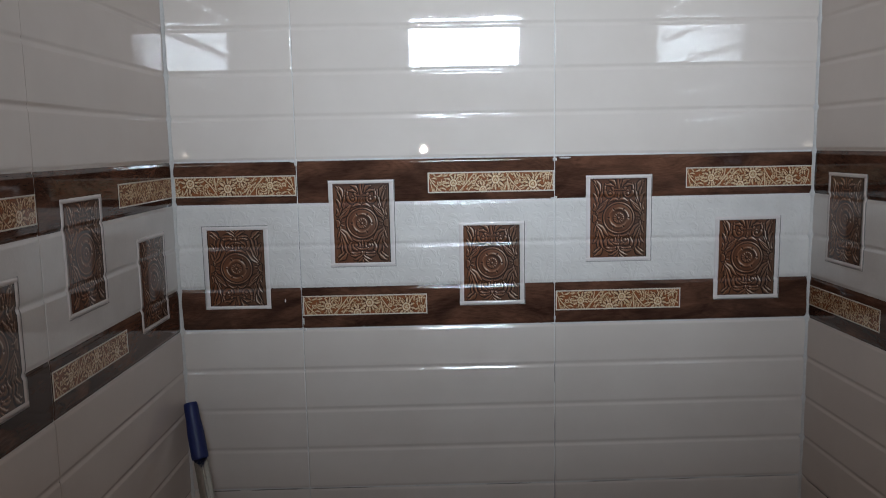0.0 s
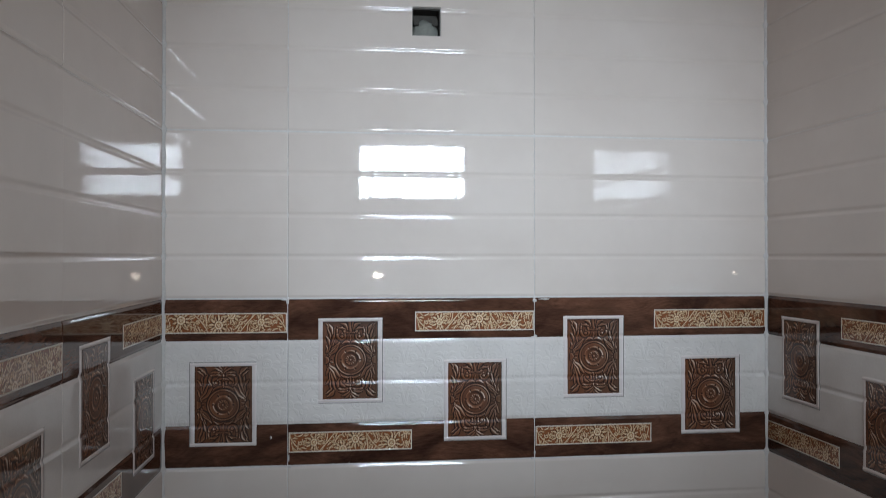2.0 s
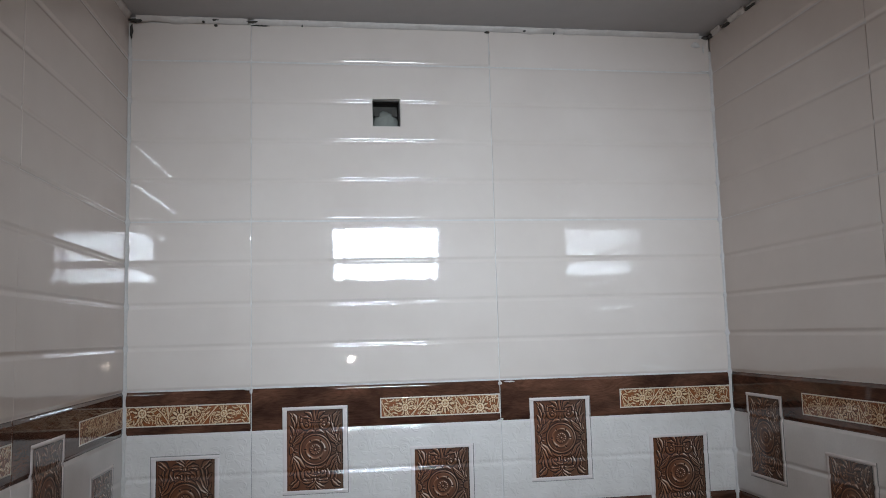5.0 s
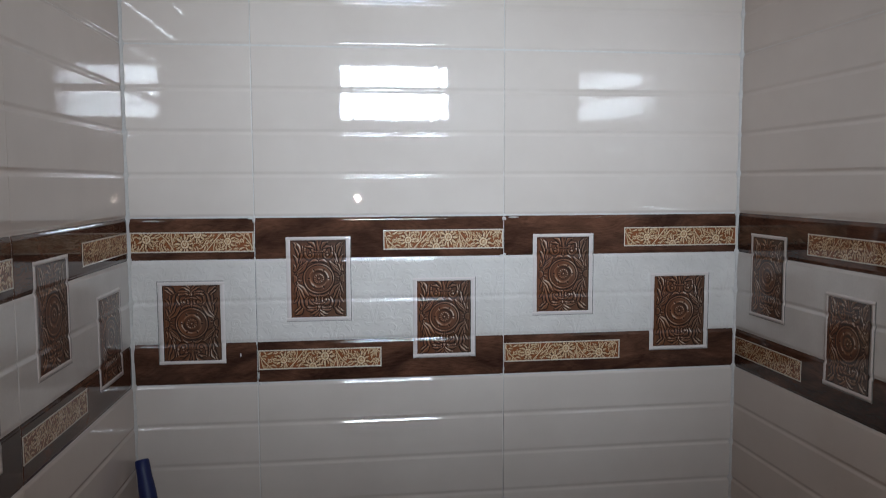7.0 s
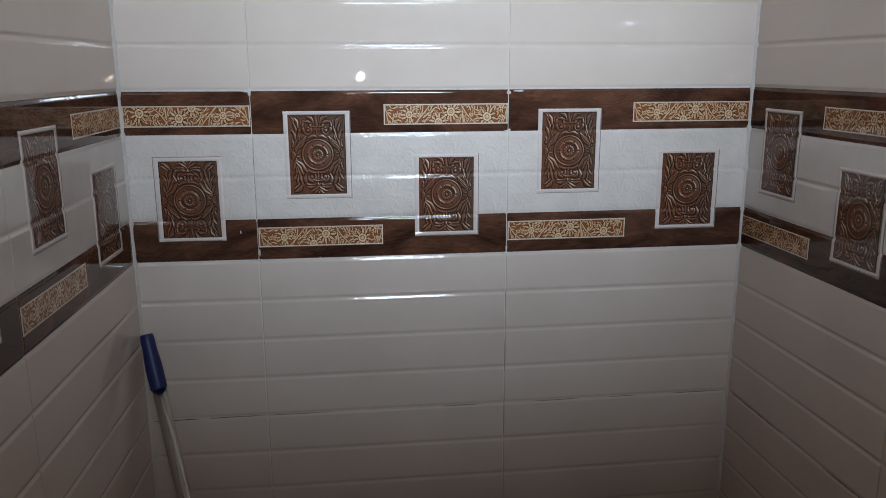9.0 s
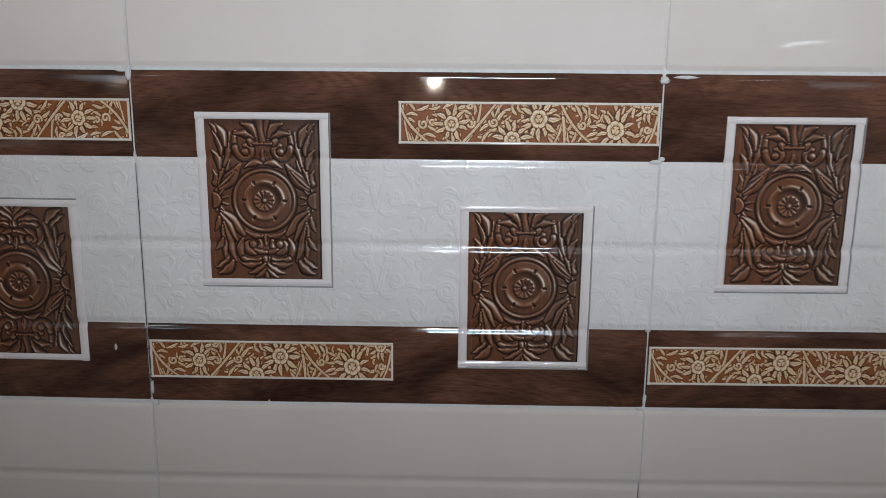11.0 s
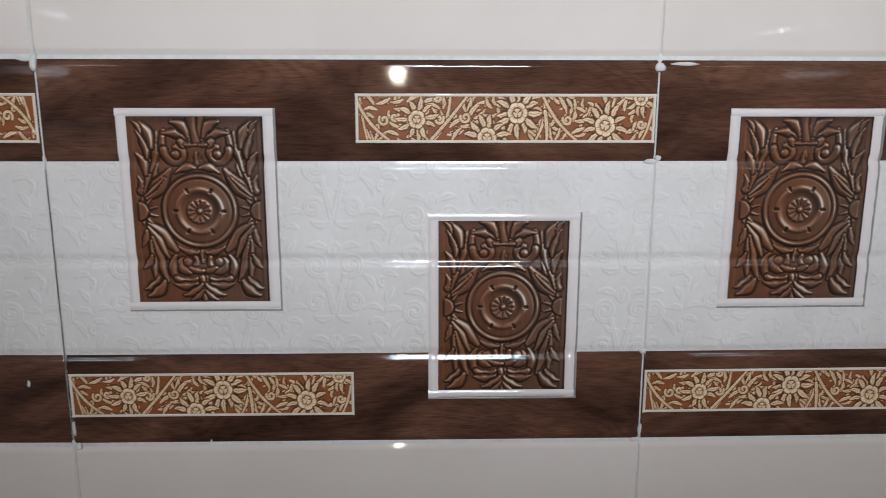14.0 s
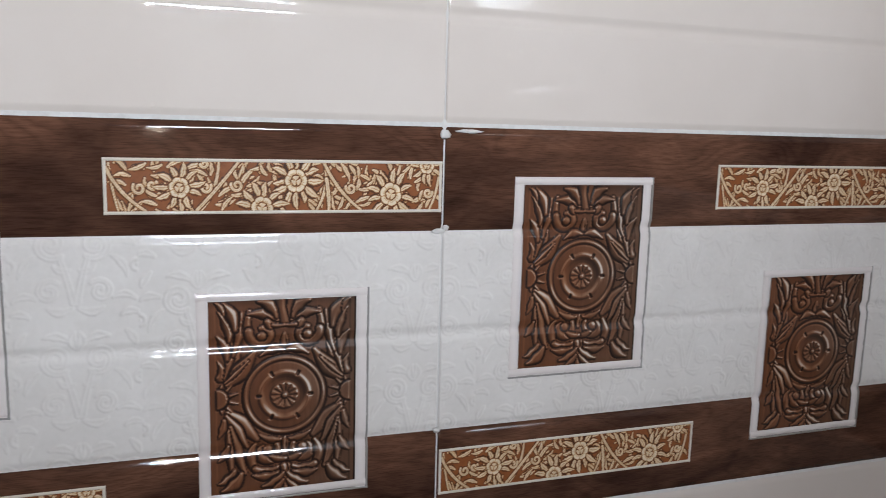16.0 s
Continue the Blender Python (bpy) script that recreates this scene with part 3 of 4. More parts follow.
def relief_mesh(key, ua, ub, va, vb, step, relief, height, mat, proud, contrast, soft=1, tone_of=None):
    """A printed relief that follows the tile's face."""
    if key in MESHES:
        return MESHES[key]
    nu, nv = max(2, int((ub - ua) / step)), max(2, int((vb - va) / step))
    u, v = np.linspace(ua, ub, nu + 1), np.linspace(va, vb, nv + 1)
    U, V = np.meshgrid(u, v)
    H = height((U - (ua + ub) / 2), (V - (va + vb) / 2))
    for _ in range(soft):
        K = np.pad(H, 1, mode="edge")
        H = (K[:-2, 1:-1] + K[2:, 1:-1] + K[1:-1, :-2] + K[1:-1, 2:] + 4 * K[1:-1, 1:-1]) / 8
    gv, gu = np.gradient(H, v[1] - v[0], u[1] - u[0])
    # without tone_of, slopes facing up and left are painted lighter, others darker
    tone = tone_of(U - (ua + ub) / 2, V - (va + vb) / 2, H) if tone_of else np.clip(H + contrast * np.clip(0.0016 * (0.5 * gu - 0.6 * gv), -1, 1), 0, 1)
    w, s = face(V)
    P = np.stack([U, -(w + proud + relief * H), V], -1).reshape(-1, 3)
    G = np.stack([np.zeros_like(U), -np.ones_like(U), -s], -1).reshape(-1, 3)
    G /= np.linalg.norm(G, axis=1)[:, None]
    i = np.arange((nu + 1) * (nv + 1)).reshape(nv + 1, nu + 1)
    F = np.stack([i[:-1, :-1], i[:-1, 1:], i[1:, 1:], i[1:, :-1]], -1).reshape(-1, 4)
    me = bpy.data.meshes.new(key[0])
    me.vertices.add(len(P))
    me.vertices.foreach_set("co", P.ravel())
    me.loops.add(F.size)
    me.loops.foreach_set("vertex_index", F.ravel())
    me.polygons.add(len(F))
    me.polygons.foreach_set("loop_start", np.arange(0, F.size, 4))
    me.polygons.foreach_set("use_smooth", np.ones(len(F), bool))
    me.update(calc_edges=True)
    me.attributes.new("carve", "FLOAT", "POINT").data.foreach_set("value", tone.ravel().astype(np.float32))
    me.attributes.new("glaze", "FLOAT_VECTOR", "POINT").data.foreach_set("vector", G.ravel().astype(np.float32))
    side = (U - ua) / (ub - ua)
    me.attributes.new("across", "FLOAT", "POINT").data.foreach_set("value", side.ravel().astype(np.float32))
    me.materials.append(mat)
    MESHES[key] = me
    return me


def bars_mesh(key, ua, ub, va, vb, t, proud, mat, sides="lrbt", tv=None):
    """A flat raised border round a rectangle, mitred, following the tile's face."""
    if key in MESHES:
        return MESHES[key]
    bm = bmesh.new()

    def strip(fn, stations):
        last = None
        for s in stations:
            ring = [bm.verts.new(fn(s, k)) for k in range(4)]
            if last:
                for k in range(3):
                    f = bm.faces.new((last[k], last[k + 1], ring[k + 1], ring[k]))
                    f.smooth = True
            last = ring

    cross = [(0, -0.0002), (0.12, 1.0), (0.88, 1.0), (1, -0.0002)]

    def upright(u_out, u_in):
        def fn(v, k):
            a, h = cross[k]
            return (u_out + (u_in - u_out) * a, -(float(face(v)[0]) + (proud if h > 0 else h)), v)
        strip(fn, rows_between(va, vb))

    def level(v_out, v_in):
        def fn(u, k):
            a, h = cross[k]
            v = v_out + (v_in - v_out) * a
            return (u, -(float(face(v)[0]) + (proud * 1.02 if h > 0 else h)), v)
        strip(fn, [ua, ub])

    if "l" in sides:
        upright(ua, ua + t)
    if "r" in sides:
        upright(ub, ub - t)
    if "b" in sides:
        level(va, va + (tv or t))
    if "t" in sides:
        level(vb, vb - (tv or t))
    bmesh.ops.recalc_face_normals(bm, faces=bm.faces)
    me = bpy.data.meshes.new(key[0])
    bm.to_mesh(me)
    bm.free()
    me.materials.append(mat)
    MESHES[key] = me
    return me


# places of the ornament on a whole decorated tile, from its lower left corner
PANELS = ((0.0535, 0.1680, 0.1120, 0.2640), (0.2810, 0.3965, 0.0385, 0.1865))
STRIPS = ((0.0010, 0.2225, 0.0240, 0.0600), (0.2280, 0.4500, 0.2385, 0.2745))


def emboss_height(X, Y):
    """Scrolls and leaves in low relief, repeated like a damask."""
    P = 0.074
    x = X / P + 0.21
    y = Y / P + 0.25 + 0.5 * (np.floor(x + 0.5) % 2)
    x = np.abs((x + 0.5) % 1.0 - 0.5)
    y = (y + 0.5) % 1.0 - 0.5
    H = np.zeros(X.shape)
    lines = [(spiral(0.17, 0.20, 0.125, 1.3, -2.2), [0.014, 0.022, 0.016]), (spiral(0.20, -0.20, 0.10, -1.2, 2.4), [0.010, 0.018, 0.012]),
             (bezier((0.015, -0.30), (0.05, -0.1), (0.11, 0.09)), [0.018, 0.016, 0.012]), (bezier((0.03, -0.35), (0.14, -0.42), (0.22, -0.34)), [0.010, 0.024, 0.006]),
             (bezier((0.01, 0.30), (0.06, 0.36), (0.02, 0.43)), [0.012, 0.024, 0.010]), (bezier((0.06, 0.36), (0.16, 0.44), (0.26, 0.40)), [0.010, 0.024, 0.006]),
             (bezier((0.30, 0.10), (0.40, 0.05), (0.42, -0.08)), [0.008, 0.020, 0.006]), (bezier((0.32, 0.22), (0.43, 0.26), (0.48, 0.20)), [0.008, 0.022, 0.008]),
             (bezier((0.30, -0.26), (0.40, -0.20), (0.48, -0.28)), [0.008, 0.020, 0.008]), (bezier((0.40, 0.44), (0.46, 0.38), (0.47, 0.32)), [0.01, 0.022, 0.008]),
             (bezier((0.04, -0.02), (0.12, -0.05), (0.16, 0.02)), [0.008, 0.018, 0.006]), (bezier((0.36, -0.42), (0.42, -0.36), (0.50, -0.40)), [0.008, 0.02, 0.01])]
    for line, widths in lines:
        s = stroke(x, y, line, [w * 1.7 for w in widths])
        H = np.maximum(H, 0.45 * ridge(s) + 0.55 * ridge(1 - np.abs(s - 0.30) / 0.30))
    d = np.hypot(x - 0.5, y - 0.02) / 0.07
    return np.maximum(H, np.where(d < 1, (0.5 + 0.5 * np.cos(9 * d)), 0))


def child(name, me, parent, label=""):
    o = new(name, me)
    o.parent = parent
    return tagged(o, label) if label else o


def decor_tile(wall, u, z, wd, cut, fine, stretch=1.0, flip=1):
    """A decorated tile; cut: what is missing of it on the left; flip -1: laid upside down."""
    me = tile_mesh("decor_tile", wd, 0.0, TILE_H, [WOOD_BAND, EMBOSSED, GROUT], lambda v: 1 if PLANK < v < TILE_H - PLANK else 0)
    t = child("decor_tile", me, wall, "brown wood-print tile with embossed white middle")
    t.location = (u, 0, z)
    q = 0.0005 if fine else 0.0012
    if fine:
        child("embossed_field", relief_mesh(("embossed_field", round(wd, 3)), 0.0015, wd - 0.0015, PLANK + 0.001, TILE_H - PLANK - 0.001, 0.0007, 0.0007, emboss_height, EMBOSSED_FINE, 0.00005, 0.0), t, "white glaze embossed with scrolls")
    for n, (a, b, c, d) in enumerate(PANELS):
        a, b = a * stretch - cut, b * stretch - cut
        if a < -0.001 or b > wd + 0.001:
            continue
        f, g = 0.0080, 0.0062
        fr = child("panel_frame", bars_mesh(("panel_frame", n, round(a, 4)), a, b, c, d, f, 0.0010, FRAME_WHITE, "lrbt", g), t, "off-white raised frame")
        # the frame's drop shadow, drawn as thin grey bars on the tile
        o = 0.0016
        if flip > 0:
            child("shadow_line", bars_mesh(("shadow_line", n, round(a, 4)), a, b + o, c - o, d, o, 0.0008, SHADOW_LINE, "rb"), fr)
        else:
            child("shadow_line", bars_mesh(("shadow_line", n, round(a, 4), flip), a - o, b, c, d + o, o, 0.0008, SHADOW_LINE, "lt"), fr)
        wdt = b - a - 2 * f
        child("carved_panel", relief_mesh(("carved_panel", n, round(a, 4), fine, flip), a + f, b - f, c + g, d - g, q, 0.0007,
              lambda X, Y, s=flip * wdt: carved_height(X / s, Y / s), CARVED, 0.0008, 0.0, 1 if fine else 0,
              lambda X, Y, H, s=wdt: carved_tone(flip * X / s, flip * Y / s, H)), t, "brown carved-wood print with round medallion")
    for n, (a, b, c, d) in enumerate(STRIPS):
        a, b = max(0.001, a * stretch - cut), b * stretch - cut
        if b < 0.02 or a > wd - 0.02:
            continue
        b = min(b, wd - 0.0008)
        f = 0.0022
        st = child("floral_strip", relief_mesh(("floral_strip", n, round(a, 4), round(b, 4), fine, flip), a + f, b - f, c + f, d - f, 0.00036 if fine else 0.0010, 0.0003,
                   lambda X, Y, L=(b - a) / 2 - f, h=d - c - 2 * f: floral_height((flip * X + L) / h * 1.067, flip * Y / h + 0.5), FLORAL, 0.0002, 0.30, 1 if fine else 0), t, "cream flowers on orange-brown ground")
        child("strip_border", bars_mesh(("strip_border", n, round(a, 4), round(b, 4)), a, b, c, d, f, 0.0006, BORDER), st)
    return t


rng = random.Random(11)


def white_tile(wall, u, z, wd, v0=0.0, v1=TILE_H, hole=None):
    t = child("tile", tile_mesh("tile", wd, v0, v1, [WHITE_TILE, GROUT], None, hole), wall)
    t.location = (u, rng.uniform(-0.0003, 0.0003), z)
    t.rotation_euler = (radians(rng.uniform(-0.10, 0.10)), 0, radians(rng.uniform(-0.09, 0.09)))
    return t


GAP = 0.0012


def lean(u):
    """How far the tiles of the back wall stand out of its plane at u."""
    if u < J1:
        return 0.0
    return math.tan(radians(MID_TURN)) * (min(u, J2) - J1) + math.tan(radians(END_TURN)) * max(0.0, u - J2)


def clad(wall, columns, fine, opening=None, hole=None):
    """Tiles of one wall. columns: left edge, width, what is cut off on the left, stretch, turn."""
    for u, wd, cut, stretch, turn in columns:
        deep = -wd * math.tan(radians(turn)) if abs(turn) > 1 else (lean(u) if fine else 0.0)
        for row in range(8):
            z0 = row * TILE_H
            z1 = min(z0 + TILE_H, CEILING - 0.010)
            w = wd - GAP
            if row == 4:
                t = decor_tile(wall, u + GAP / 2, z0 + GAP / 2, w, cut, fine, stretch, -1 if fine and cut else 1)
                t.location.y, t.rotation_euler.z = deep, radians(turn)
                continue
            pieces = [(u, u + wd, z0, z1)]
            if opening and u < opening[1] and u + wd > opening[0] and z0 < opening[3] and z1 > opening[2]:
                a, b, c, d = opening
                pieces = [(u, min(u + wd, a), z0, z1), (max(u, b), u + wd, z0, z1), (max(u, a), min(u + wd, b), z0, min(z1, c)), (max(u, a), min(u + wd, b), max(z0, d), z1)]
            for a, b, c, d in pieces:
                if b - a < 0.012 or d - c < 0.012:
                    continue
                h = None
                if hole and a < hole[0] and b > hole[1] and c < hole[2] and d > hole[3]:
                    h = (hole[0] - a, hole[1] - a, hole[2] - z0, hole[3] - z0)
                t = white_tile(wall, a + GAP / 2, c + GAP / 2, b - a - GAP, c - z0, d - z0 - GAP, h)
                if turn:
                    t.location.y, t.rotation_euler = deep, (0, 0, radians(turn))


def wall(name, m, u0, u1, label, opening=None, thick=0.11, mat=None, step=None):
    """A masonry wall faced with cement, behind the tiles; opening goes through it."""
    bm = bmesh.new()
    z1 = CEILING + 0.10
    y0, y1 = TILE_T - 0.0060, thick
    if opening:
        a, b, c, d = opening
        for q in ((u0, a, 0, z1), (b, u1, 0, z1), (a, b, 0, c), (a, b, d, z1)):
            k = step if step and q[0] < step < q[1] else q[0]
            if k > q[0]:
                box(bm, q[0], k, y0 + 0.0075, y1, q[2], q[3])
            box(bm, k, q[1], y0, y1, q[2], q[3])
    else:
        box(bm, u0, u1, y0, y1, 0, z1)
    if step:
        box(bm, J2 - 0.0009, J2 + 0.0009, lean(J2) + 0.0018, 0.02, 0, CEILING)
        for row in range(1, 8):
            for a, b, ya, yb in ((BACK_LEFT + 0.002, step - 0.002, DEEP, 0.0), (step, J2, 0.0, lean(J2)), (J2, BACK_RIGHT - 0.002, lean(J2), lean(BACK_RIGHT))):
                vs = [bm.verts.new((u, y + dy, row * TILE_H + dz)) for dz in (-0.004, 0.004) for u, y, dy in ((a, ya, 0.0014), (b, yb, 0.0014), (b, yb, 0.012), (a, ya, 0.012))]
                for q in ((0, 1, 5, 4), (1, 2, 6, 5), (2, 3, 7, 6), (3, 0, 4, 7), (4, 5, 6, 7), (3, 2, 1, 0)):
                    bm.faces.new([vs[k] for k in q])
        box(bm, step - 0.0014, step + 0.0002, 0.0012, y1, 0, z1)
    o = part(name, bm, mat or GROUT, None)
    o.matrix_world = m
    return tagged(o, label, "wall", kind="structure")


# ---- structure ----
bm = bmesh.new()
box(bm, -0.3, 1.4, REAR - 0.6, 0.2, -0.08, 0.0)
tagged(part("floor", bm, FLOOR_MAT, None), "plain brownish tiled bathroom floor", "floor", kind="structure")
bm = bmesh.new()
box(bm, -0.3, 1.4, REAR - 0.6, 0.2, CEILING, CEILING + 0.09)
tagged(part("ceiling", bm, CEILING_PAINT, None), "flat grey painted concrete ceiling slab", "ceiling", kind="structure")

M_BACK = pose(0, 0.003, 0)
SKEW = LEFT_TURN - 90
DEEP = (J1 - BACK_LEFT) * math.tan(radians(-SKEW))   # the narrow column of the back wall stands square to the left wall
M_LEFT = pose(BACK_LEFT, DEEP, 0, 0, 0, LEFT_TURN)
M_RIGHT = pose(BACK_RIGHT, 0, 0, 0, 0, -90)
M_REAR = pose(BACK_RIGHT, REAR, 0, 0, 0, 180)
back = wall("wall_back", M_BACK, -0.15, 1.30, "ivory plank-grooved glazed tiles with brown decorated course", HOLE, step=J1)
left = wall("wall_left", M_LEFT, -2.0, -0.002, "ivory plank-grooved glazed tiles with brown decorated course")
right = wall("wall_right", M_RIGHT, 0.002, 2.0, "ivory plank-grooved glazed tiles with brown decorated course")
WIN = (BACK_RIGHT - WIN_X1, BACK_RIGHT - WIN_X0, WIN_Z0, WIN_Z1)
rear = wall("wall_rear", M_REAR, 0.002, 1.30, "plain grey cement wall with small high ventilator", WIN, REVEAL + 0.015, REAR_MAT)

# ---- ventilator in the rear wall ----
bm = bmesh.new()
for q in ((WIN[0], WIN[0] + 0.018, WIN[2], WIN[3]), (WIN[1] - 0.018, WIN[1], WIN[2], WIN[3]), (WIN[0] + 0.018, WIN[1] - 0.018, WIN[2], WIN[2] + 0.012), (WIN[0] + 0.018, WIN[1] - 0.018, WIN[3] - 0.012, WIN[3])):
    box(bm, q[0] + 0.0005, q[1] - 0.0005, REVEAL - 0.055, REVEAL - 0.020, q[2] + 0.0005, q[3] - 0.0005)
vent = part("window_1", bm, ALU, None)
vent.matrix_world = M_REAR
tagged(vent, "small bright ventilator window with grey frame and bars", "window", kind="structure")
for u in (WIN[0] + 0.05, WIN[1] - 0.065):
    bm = bmesh.new()
    box(bm, u - 0.008, u + 0.008, REVEAL - 0.050, REVEAL - 0.035, WIN[2] + 0.011, WIN[3] - 0.011, 0.002)
    part("upright_bar", bm, ALU, vent)
for k in (1, 2):
    z = WIN[2] + (WIN[3] - WIN[2]) * k / 3
    bm = bmesh.new()
    box(bm, WIN[0] + 0.017, WIN[1] - 0.017, REVEAL - 0.034, REVEAL - 0.030, z - 0.002, z + 0.002)
    part("level_bar", bm, ALU, vent)

# ---- mop leaning in the corner ----
TOP, FOOT = Vector((0.039, -0.034, 1.083)), Vector((0.285, -0.390, 0.0))
ax = (FOOT - TOP).normalized()
mop = new("mop", None)
mop.location = FOOT
tagged(mop, "mop with blue plastic grip on steel tube leaning in corner", "mop")


def mop_part(name, prof, mat, label):
    """A turned part: distances along the handle and radii."""
    bm = bmesh.new()
    turn = ax.to_track_quat("Z", "Y").to_matrix()
    rings = []
    for a, r in prof:
        c = TOP + ax * a - FOOT
        rings.append([bm.verts.new(c + turn @ Vector((r * math.cos(k * math.pi / 14), r * math.sin(k * math.pi / 14), 0))) for k in range(28)])
    for p, q in zip(rings, rings[1:]):
        for k in range(28):
            bm.faces.new((p[k], p[(k + 1) % 28], q[(k + 1) % 28], q[k]))
    bm.faces.new(rings[0][::-1])
    bm.faces.new(rings[-1])
    bmesh.ops.recalc_face_normals(bm, faces=bm.faces)
    return part(name, bm, mat, mop, label, True)


LENGTH = (FOOT - TOP).length
mop_part("grip", ((0.0, 0.0085), (0.0006, 0.0105), (0.002, 0.0115), (0.012, 0.0122), (0.022, 0.0122), (0.032, 0.0125), (0.044, 0.0136), (0.056, 0.0143), (0.072, 0.0145), (0.094, 0.0144), (0.0975, 0.0142), (0.0984, 0.0136), (0.0985, 0.0105)), BLUE, "dark blue moulded plastic grip")
mop_part("tube", ((0.094, 0.0118), (0.5, 0.0118), (LENGTH - 0.06, 0.0118)), STEEL, "shiny steel tube")
mop_part("socket", ((LENGTH - 0.080, 0.0125), (LENGTH - 0.078, 0.0135), (LENGTH - 0.03, 0.0150), (LENGTH - 0.014, 0.018), (LENGTH - 0.012, 0.017)), BLUE, "blue plastic socket")

# ---- open switch box in the back wall ----
sw = new("switch_box", None)
sw.location = ((HOLE[0] + HOLE[1]) / 2, 0.003, HOLE[2])
tagged(sw, "empty square electrical box recessed in tiles", "electrical box")
hw, hh = (HOLE[1] - HOLE[0]) / 2, HOLE[3] - HOLE[2]
bm = bmesh.new()
for q in ((-hw, -hw + 0.002, 0.006, 0.045, 0, hh), (hw - 0.002, hw, 0.006, 0.045, 0, hh), (-hw, hw, 0.006, 0.045, 0, 0.002), (-hw, hw, 0.006, 0.045, hh - 0.002, hh), (-hw, hw, 0.042, 0.045, 0, hh)):
    box(bm, *q)
part("box", bm, DARK_FILL, sw, "dark brown-grey metal box")
for s in (-1, 1):
    bm = bmesh.new()
    box(bm, s * 0.017 - 0.005, s * 0.017 + 0.005, 0.008, 0.011, 0.023, 0.036, 0.001)
    bmesh.ops.create_cone(bm, cap_ends=True, segments=12, radius1=0.003, radius2=0.003, depth=0.003, matrix=pose(s * 0.017, 0.008, 0.030, 90))
    part("lug", bm, DARK_FILL, sw, "grey screw lug")
bm = bmesh.new()
bmesh.ops.create_icosphere(bm, subdivisions=3, radius=1.0)
for v in bm.verts:
    k = 1 + 0.18 * noise.noise(v.co * 2.3)
    v.co = Vector((max(-0.0243, min(0.0243, v.co.x * 0.0255 * k)), 0.026 + v.co.y * 0.015 * k, 0.013 + v.co.z * 0.023 * k))
    v.co.z = max(0.0022, v.co.z)
part("mortar", bm, MORTAR, sw, "lump of grey mortar", True)

# ---- plaster along the ceiling, grout in the corners ----
def bead(name, m, u0, u1, mat, label, rag, seed, gaps):
    """Ragged plaster between the tiles and the ceiling."""
    bm = bmesh.new()
    last = None
    n = int((u1 - u0) / 0.006)
    for i in range(n + 1):
        u = u0 + (u1 - u0) * i / n
        k = noise.noise(Vector((u * 24, seed, 0)))
        k2 = noise.noise(Vector((u * 90, seed + 7, 0)))
        low = CEILING - 0.010 - rag * max(-0.4, k + 0.4 * k2)
        out = 0.0035 + 0.002 * k2 - (lean(u) if name == "trim_back" else 0.0)
        if any(a < u < b for a, b in gaps):
            last = None
            continue
        ring = [bm.verts.new(p) for p in ((u, 0.006, low), (u, -out * 0.6, low + 0.001), (u, -out, low + 0.006), (u, -out - 0.003, CEILING - 0.001), (u, 0.006, CEILING - 0.001))]
        if last:
            for j in range(4):
                bm.faces.new((last[j], last[j + 1], ring[j + 1], ring[j]))
        last = ring
    o = part(name, bm, mat, None, "", True)
    o.matrix_world = m
    return tagged(o, label, "plaster edge", kind="structure")


bead("trim_back", M_BACK, BACK_LEFT + 0.012, BACK_RIGHT - 0.022, PLASTER, "ragged white plaster edge under the ceiling", 0.006, 1.0, ((0.232, 0.240), (0.76, 0.763)))
bead("trim_right", M_RIGHT, 0.02, 1.8, PLASTER, "ragged white plaster edge with dark gaps", 0.006, 3.0, ((0.06, 0.085), (0.15, 0.19), (0.30, 0.31)))
bead("trim_left", M_LEFT, -1.8, -0.012, PLASTER, "ragged white plaster edge under the ceiling", 0.006, 5.0, ((-0.7, -0.69),))


def corner_line(name, x, y, sx, seed):
    """Uneven line of white cement down a corner."""
    bm = bmesh.new()
    last = None
    z = 0.0
    while z < CEILING - 0.03:
        k = noise.noise(Vector((z * 30, seed, 0)))
        f = (z % PLANK) / PLANK
        knot = max(0.0, 1 - min(f, 1 - f) * 12)
        r = 0.0025 + 0.0012 * k + 0.0018 * knot
        ring = [bm.verts.new((x + sx * a * r, y - b * r, z)) for a, b in ((-0.3, 1.5), (0.55, 1.1), (1.1, 0.55), (1.5, -0.3))]
        if last:
            for j in range(3):
                bm.faces.new((last[j], last[j + 1], ring[j + 1], ring[j]))
        last = ring
        z += 0.008
    bmesh.ops.recalc_face_normals(bm, faces=bm.faces)
    return tagged(part(name, bm, GROUT, None, "", True), "uneven white cement line filling the tile corner", "grout", kind="structure")


corner_line("trim_corner_left", BACK_LEFT, DEEP + 0.002, 1, 2.0)
corner_line("trim_corner_right", BACK_RIGHT, 0.003 + lean(BACK_RIGHT), -1, 6.0)


def smear(wall_ob, u, z, a, b, seed):
    """A dab of white cement left on the tiles."""
    bm = bmesh.new()
    bmesh.ops.create_icosphere(bm, subdivisions=2, radius=1.0)
    for v in bm.verts:
        k = 1 + 0.5 * noise.noise(v.co * 1.7 + Vector((seed * 3.1, 0, 0)))
        v.co = Vector((v.co.x * a * k, v.co.y * 0.0011, v.co.z * b * k))
    o = part("grout_smear", bm, GROUT, wall_ob, "", True)
    o.location = (u, lean(u) - 0.0004, z)


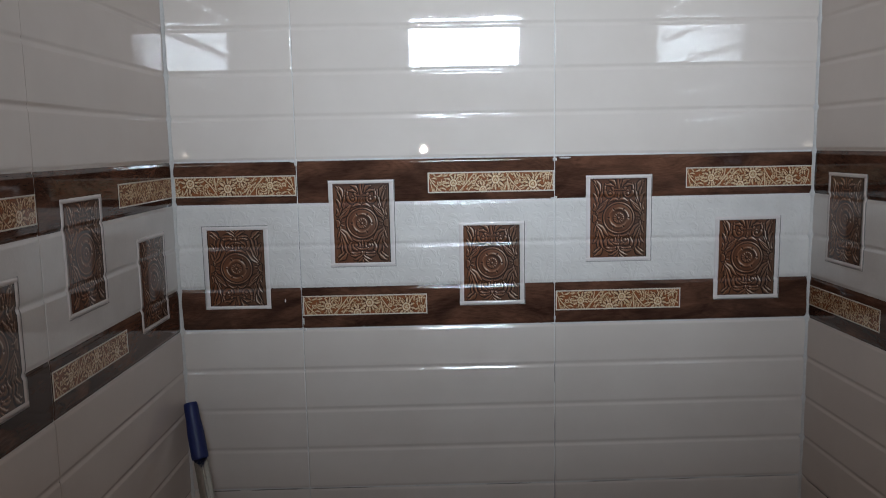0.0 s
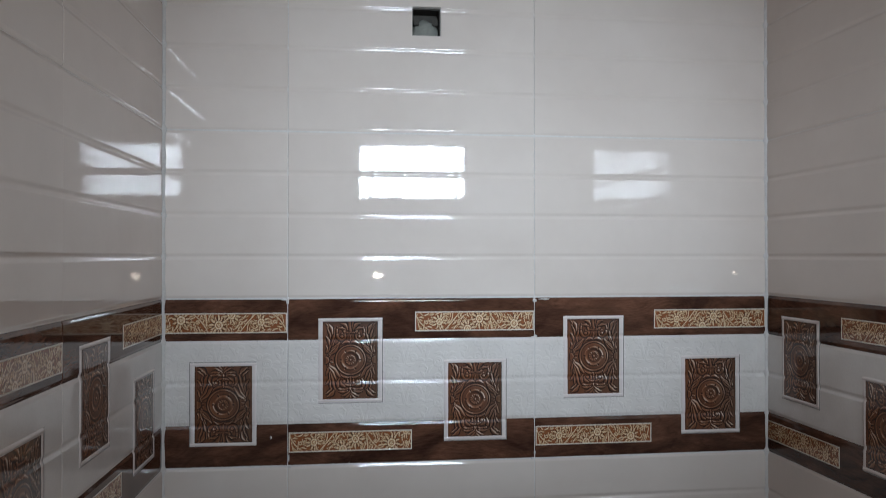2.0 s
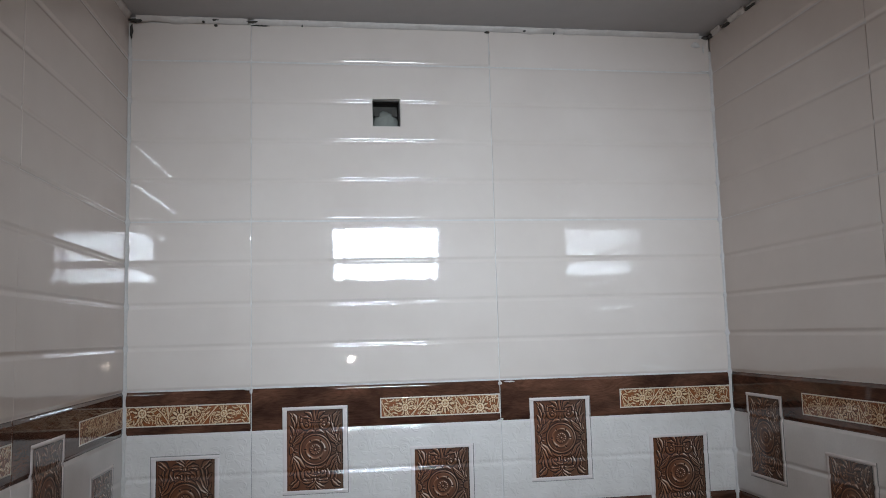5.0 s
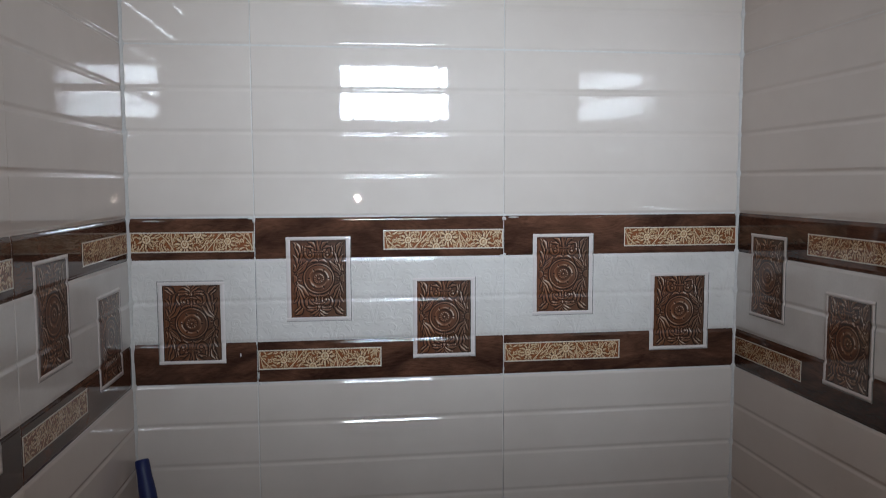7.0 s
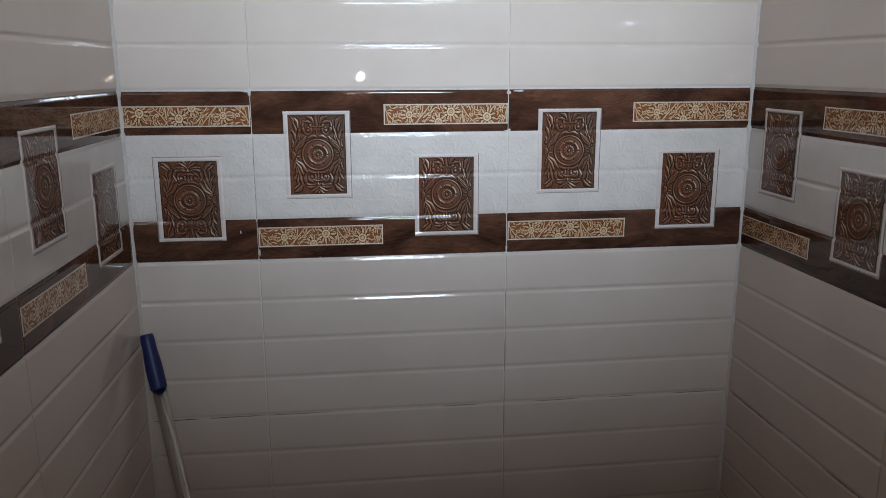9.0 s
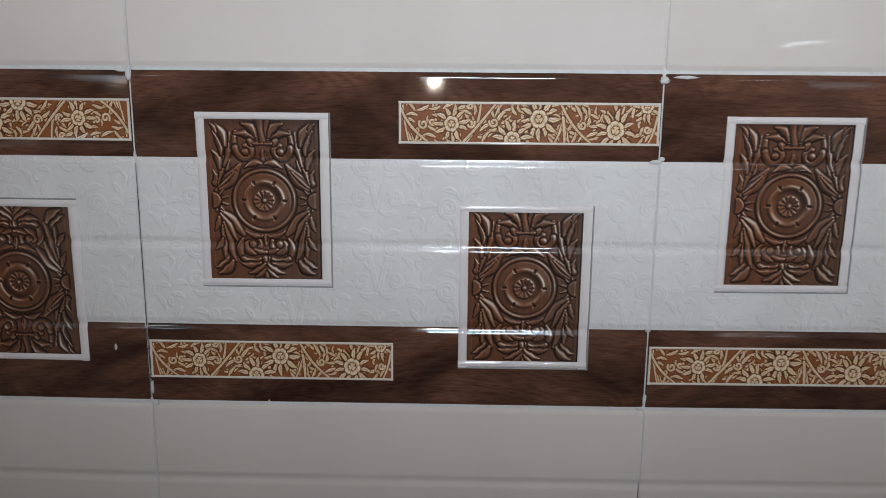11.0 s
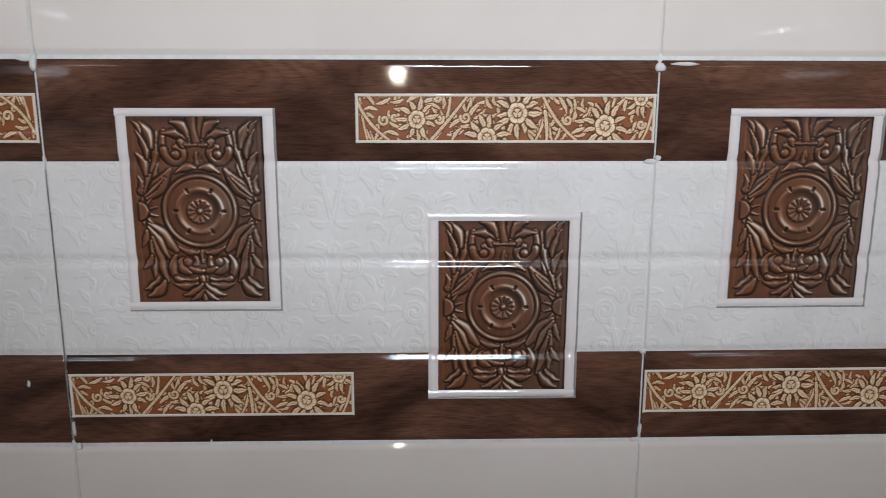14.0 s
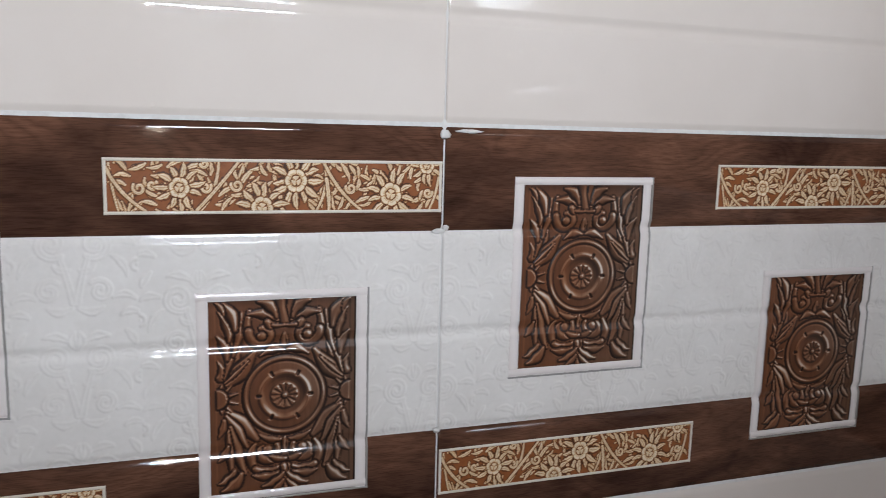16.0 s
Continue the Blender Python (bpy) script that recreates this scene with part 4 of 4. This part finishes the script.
# ---- tiles, last ----
clad(back, ((BACK_LEFT + 0.001, J1 - BACK_LEFT - 0.001, 0.4515 - (J1 - BACK_LEFT - 0.001), 1.0, SKEW), (J1, J2 - J1, 0, 1.0, MID_TURN), (J2, BACK_RIGHT - J2 - 0.001, 0, 1.016, END_TURN)), True, None, HOLE)
clad(left, ((-0.457, 0.455, 0, 1.01, 0), (-0.909, 0.452, 0, 1.0, 0), (-1.361, 0.452, 0, 1.0, 0), (-1.813, 0.452, 0, 1.0, 0), (-1.865, 0.052, 0.4, 1.0, 0)), False)
clad(right, ((0.002, 0.450, 0, 1.0, 0), (0.452, 0.452, 0, 1.0, 0), (0.904, 0.452, 0, 1.0, 0), (1.356, 0.452, 0, 1.0, 0), (1.808, 0.048, 0, 1.0, 0)), False)
for i, (u, z, a, b) in enumerate(((J1, 1.4965, 0.003, 0.006), (J1 + 0.004, 1.2, 0.003, 0.003), (J1 + 0.002, 1.215, 0.0015, 0.006), (J2, 1.494, 0.004, 0.0035), (J2 + 0.018, 1.4965, 0.010, 0.0014), (J2 - 0.003, 1.4255, 0.005, 0.002), (J2 + 0.002, 1.428, 0.0025, 0.002), (J2 - 0.001, 1.2765, 0.003, 0.002), (J2 - 0.004, 1.2015, 0.004, 0.002), (J2, 1.21, 0.0014, 0.006), (J1 - 0.006, 1.4985, 0.006, 0.0012), (0.207, 1.253, 0.0012, 0.0026), (0.345, 1.2035, 0.0008, 0.0012), (1.118, 2.158, 0.010, 0.007), (1.134, 2.150, 0.002, 0.010), (1.136, 2.103, 0.010, 0.0018), (J2 + 0.001, 2.13, 0.0008, 0.004))):
    smear(back, u, z, a, b, i)


def joint_line(wall_ob, u0, u1, z, upright=False, seed=0.0):
    """A thin dark strip laid along a joint."""
    bm = bmesh.new()
    last = None
    n = max(4, int((u1 - u0) / 0.004))
    depth = VALLEY - 0.0002
    for i in range(n + 1):
        u = u0 + (u1 - u0) * i / n
        k = noise.noise(Vector((u * 60, seed, 0)))
        w = (0.00017 + 0.00014 * k if upright else 0.00045 + 0.0004 * k) * min(1.0, 4 * min(i, n - i) / n + 0.1)
        mid = 0.0003 * noise.noise(Vector((u * 25, seed + 3, 0)))
        ring = [(u, depth + 0.001, mid - w), (u, depth - 0.0003, mid - w), (u, depth - 0.0003, mid + w), (u, depth + 0.001, mid + w)]
        ring = [bm.verts.new((c, min(b, 0.0004) if b < depth else 0.002, a) if upright else (a, b, c)) for a, b, c in ring]
        if last:
            for j in range(3):
                bm.faces.new((last[j], last[j + 1], ring[j + 1], ring[j]))
        last = ring
    bmesh.ops.recalc_face_normals(bm, faces=bm.faces)
    o = part("open_joint", bm, DARK_FILL, wall_ob)
    o.location = (z, lean(z), 0) if upright else (0, lean((u0 + u1) / 2) * (wall_ob is back), z)


for i, (a, b, z, up) in enumerate(((0.03, 0.11, 0.9, False), (0.13, 0.232, 0.9, False), (0.24, 0.42, 0.9, False), (0.56, 0.68, 0.9, False), (0.745, 0.84, 0.9, False), (0.90, 0.96, 0.9, False), (1.02, 1.14, 0.9, False), (0.30, 0.50, 0.6, False), (0.80, 1.00, 0.6, False), (0.832, 0.93, J2, True), (0.965, 1.03, J2, True), (1.09, 1.13, J2, True), (1.205, 1.30, J1, True), (1.29, 1.42, J1, True))):
    joint_line(back, a, b, z, up, i * 1.7)
for i, (a, b, z) in enumerate(((0.02, 0.20, 0.9), (0.32, 0.44, 0.9), (0.46, 0.70, 0.9))):
    joint_line(right, a, b, z, False, 30 + i)


def gap(m, u, z, a, b, seed):
    """A dark lump put on the plaster edge in place of a gap's shade."""
    bm = bmesh.new()
    bmesh.ops.create_icosphere(bm, subdivisions=2, radius=1.0)
    for v in bm.verts:
        k = 1 + 0.7 * noise.noise(v.co * 1.9 + Vector((seed * 2.7, 1.0, 0)))
        v.co = Vector((v.co.x * a * k * 0.85, v.co.y * 0.0045, min(v.co.z * b * k * 0.62, CEILING - z - 0.001)))
    o = part("mortar_lump", bm, DARK_FILL, None, "", True)
    o.matrix_world = m @ pose(u, -0.0012 + (lean(u) if m is M_BACK else 0.0), z + 0.002)
    return o


for i, (m, wall_ob, u, z, a, b) in enumerate(((M_BACK, back, 0.150, 2.172, 0.003, 0.003), (M_BACK, back, 0.170, 2.176, 0.011, 0.0035), (M_BACK, back, 0.172, 2.166, 0.004, 0.003), (M_BACK, back, 0.240, 2.175, 0.012, 0.0035), (M_BACK, back, 0.252, 2.168, 0.020, 0.0016), (M_BACK, back, 0.330, 2.170, 0.0015, 0.004), (M_BACK, back, 0.685, 2.168, 0.006, 0.003), (M_BACK, back, 0.76, 2.173, 0.004, 0.003), (M_BACK, back, 0.82, 2.17, 0.0015, 0.004), (M_BACK, back, 0.030, 2.170, 0.014, 0.006), (M_BACK, back, 0.023, 2.15, 0.003, 0.022), (M_BACK, back, 1.139, 2.172, 0.008, 0.006), (M_RIGHT, right, 0.012, 2.173, 0.010, 0.006), (M_RIGHT, right, 0.075, 2.172, 0.018, 0.005), (M_RIGHT, right, 0.16, 2.171, 0.022, 0.004), (M_RIGHT, right, 0.21, 2.176, 0.006, 0.004), (M_RIGHT, right, 0.30, 2.172, 0.008, 0.003))):
    o = gap(m, u, z, a, b, i)
    o.parent = wall_ob
    o.matrix_parent_inverse = wall_ob.matrix_world.inverted()
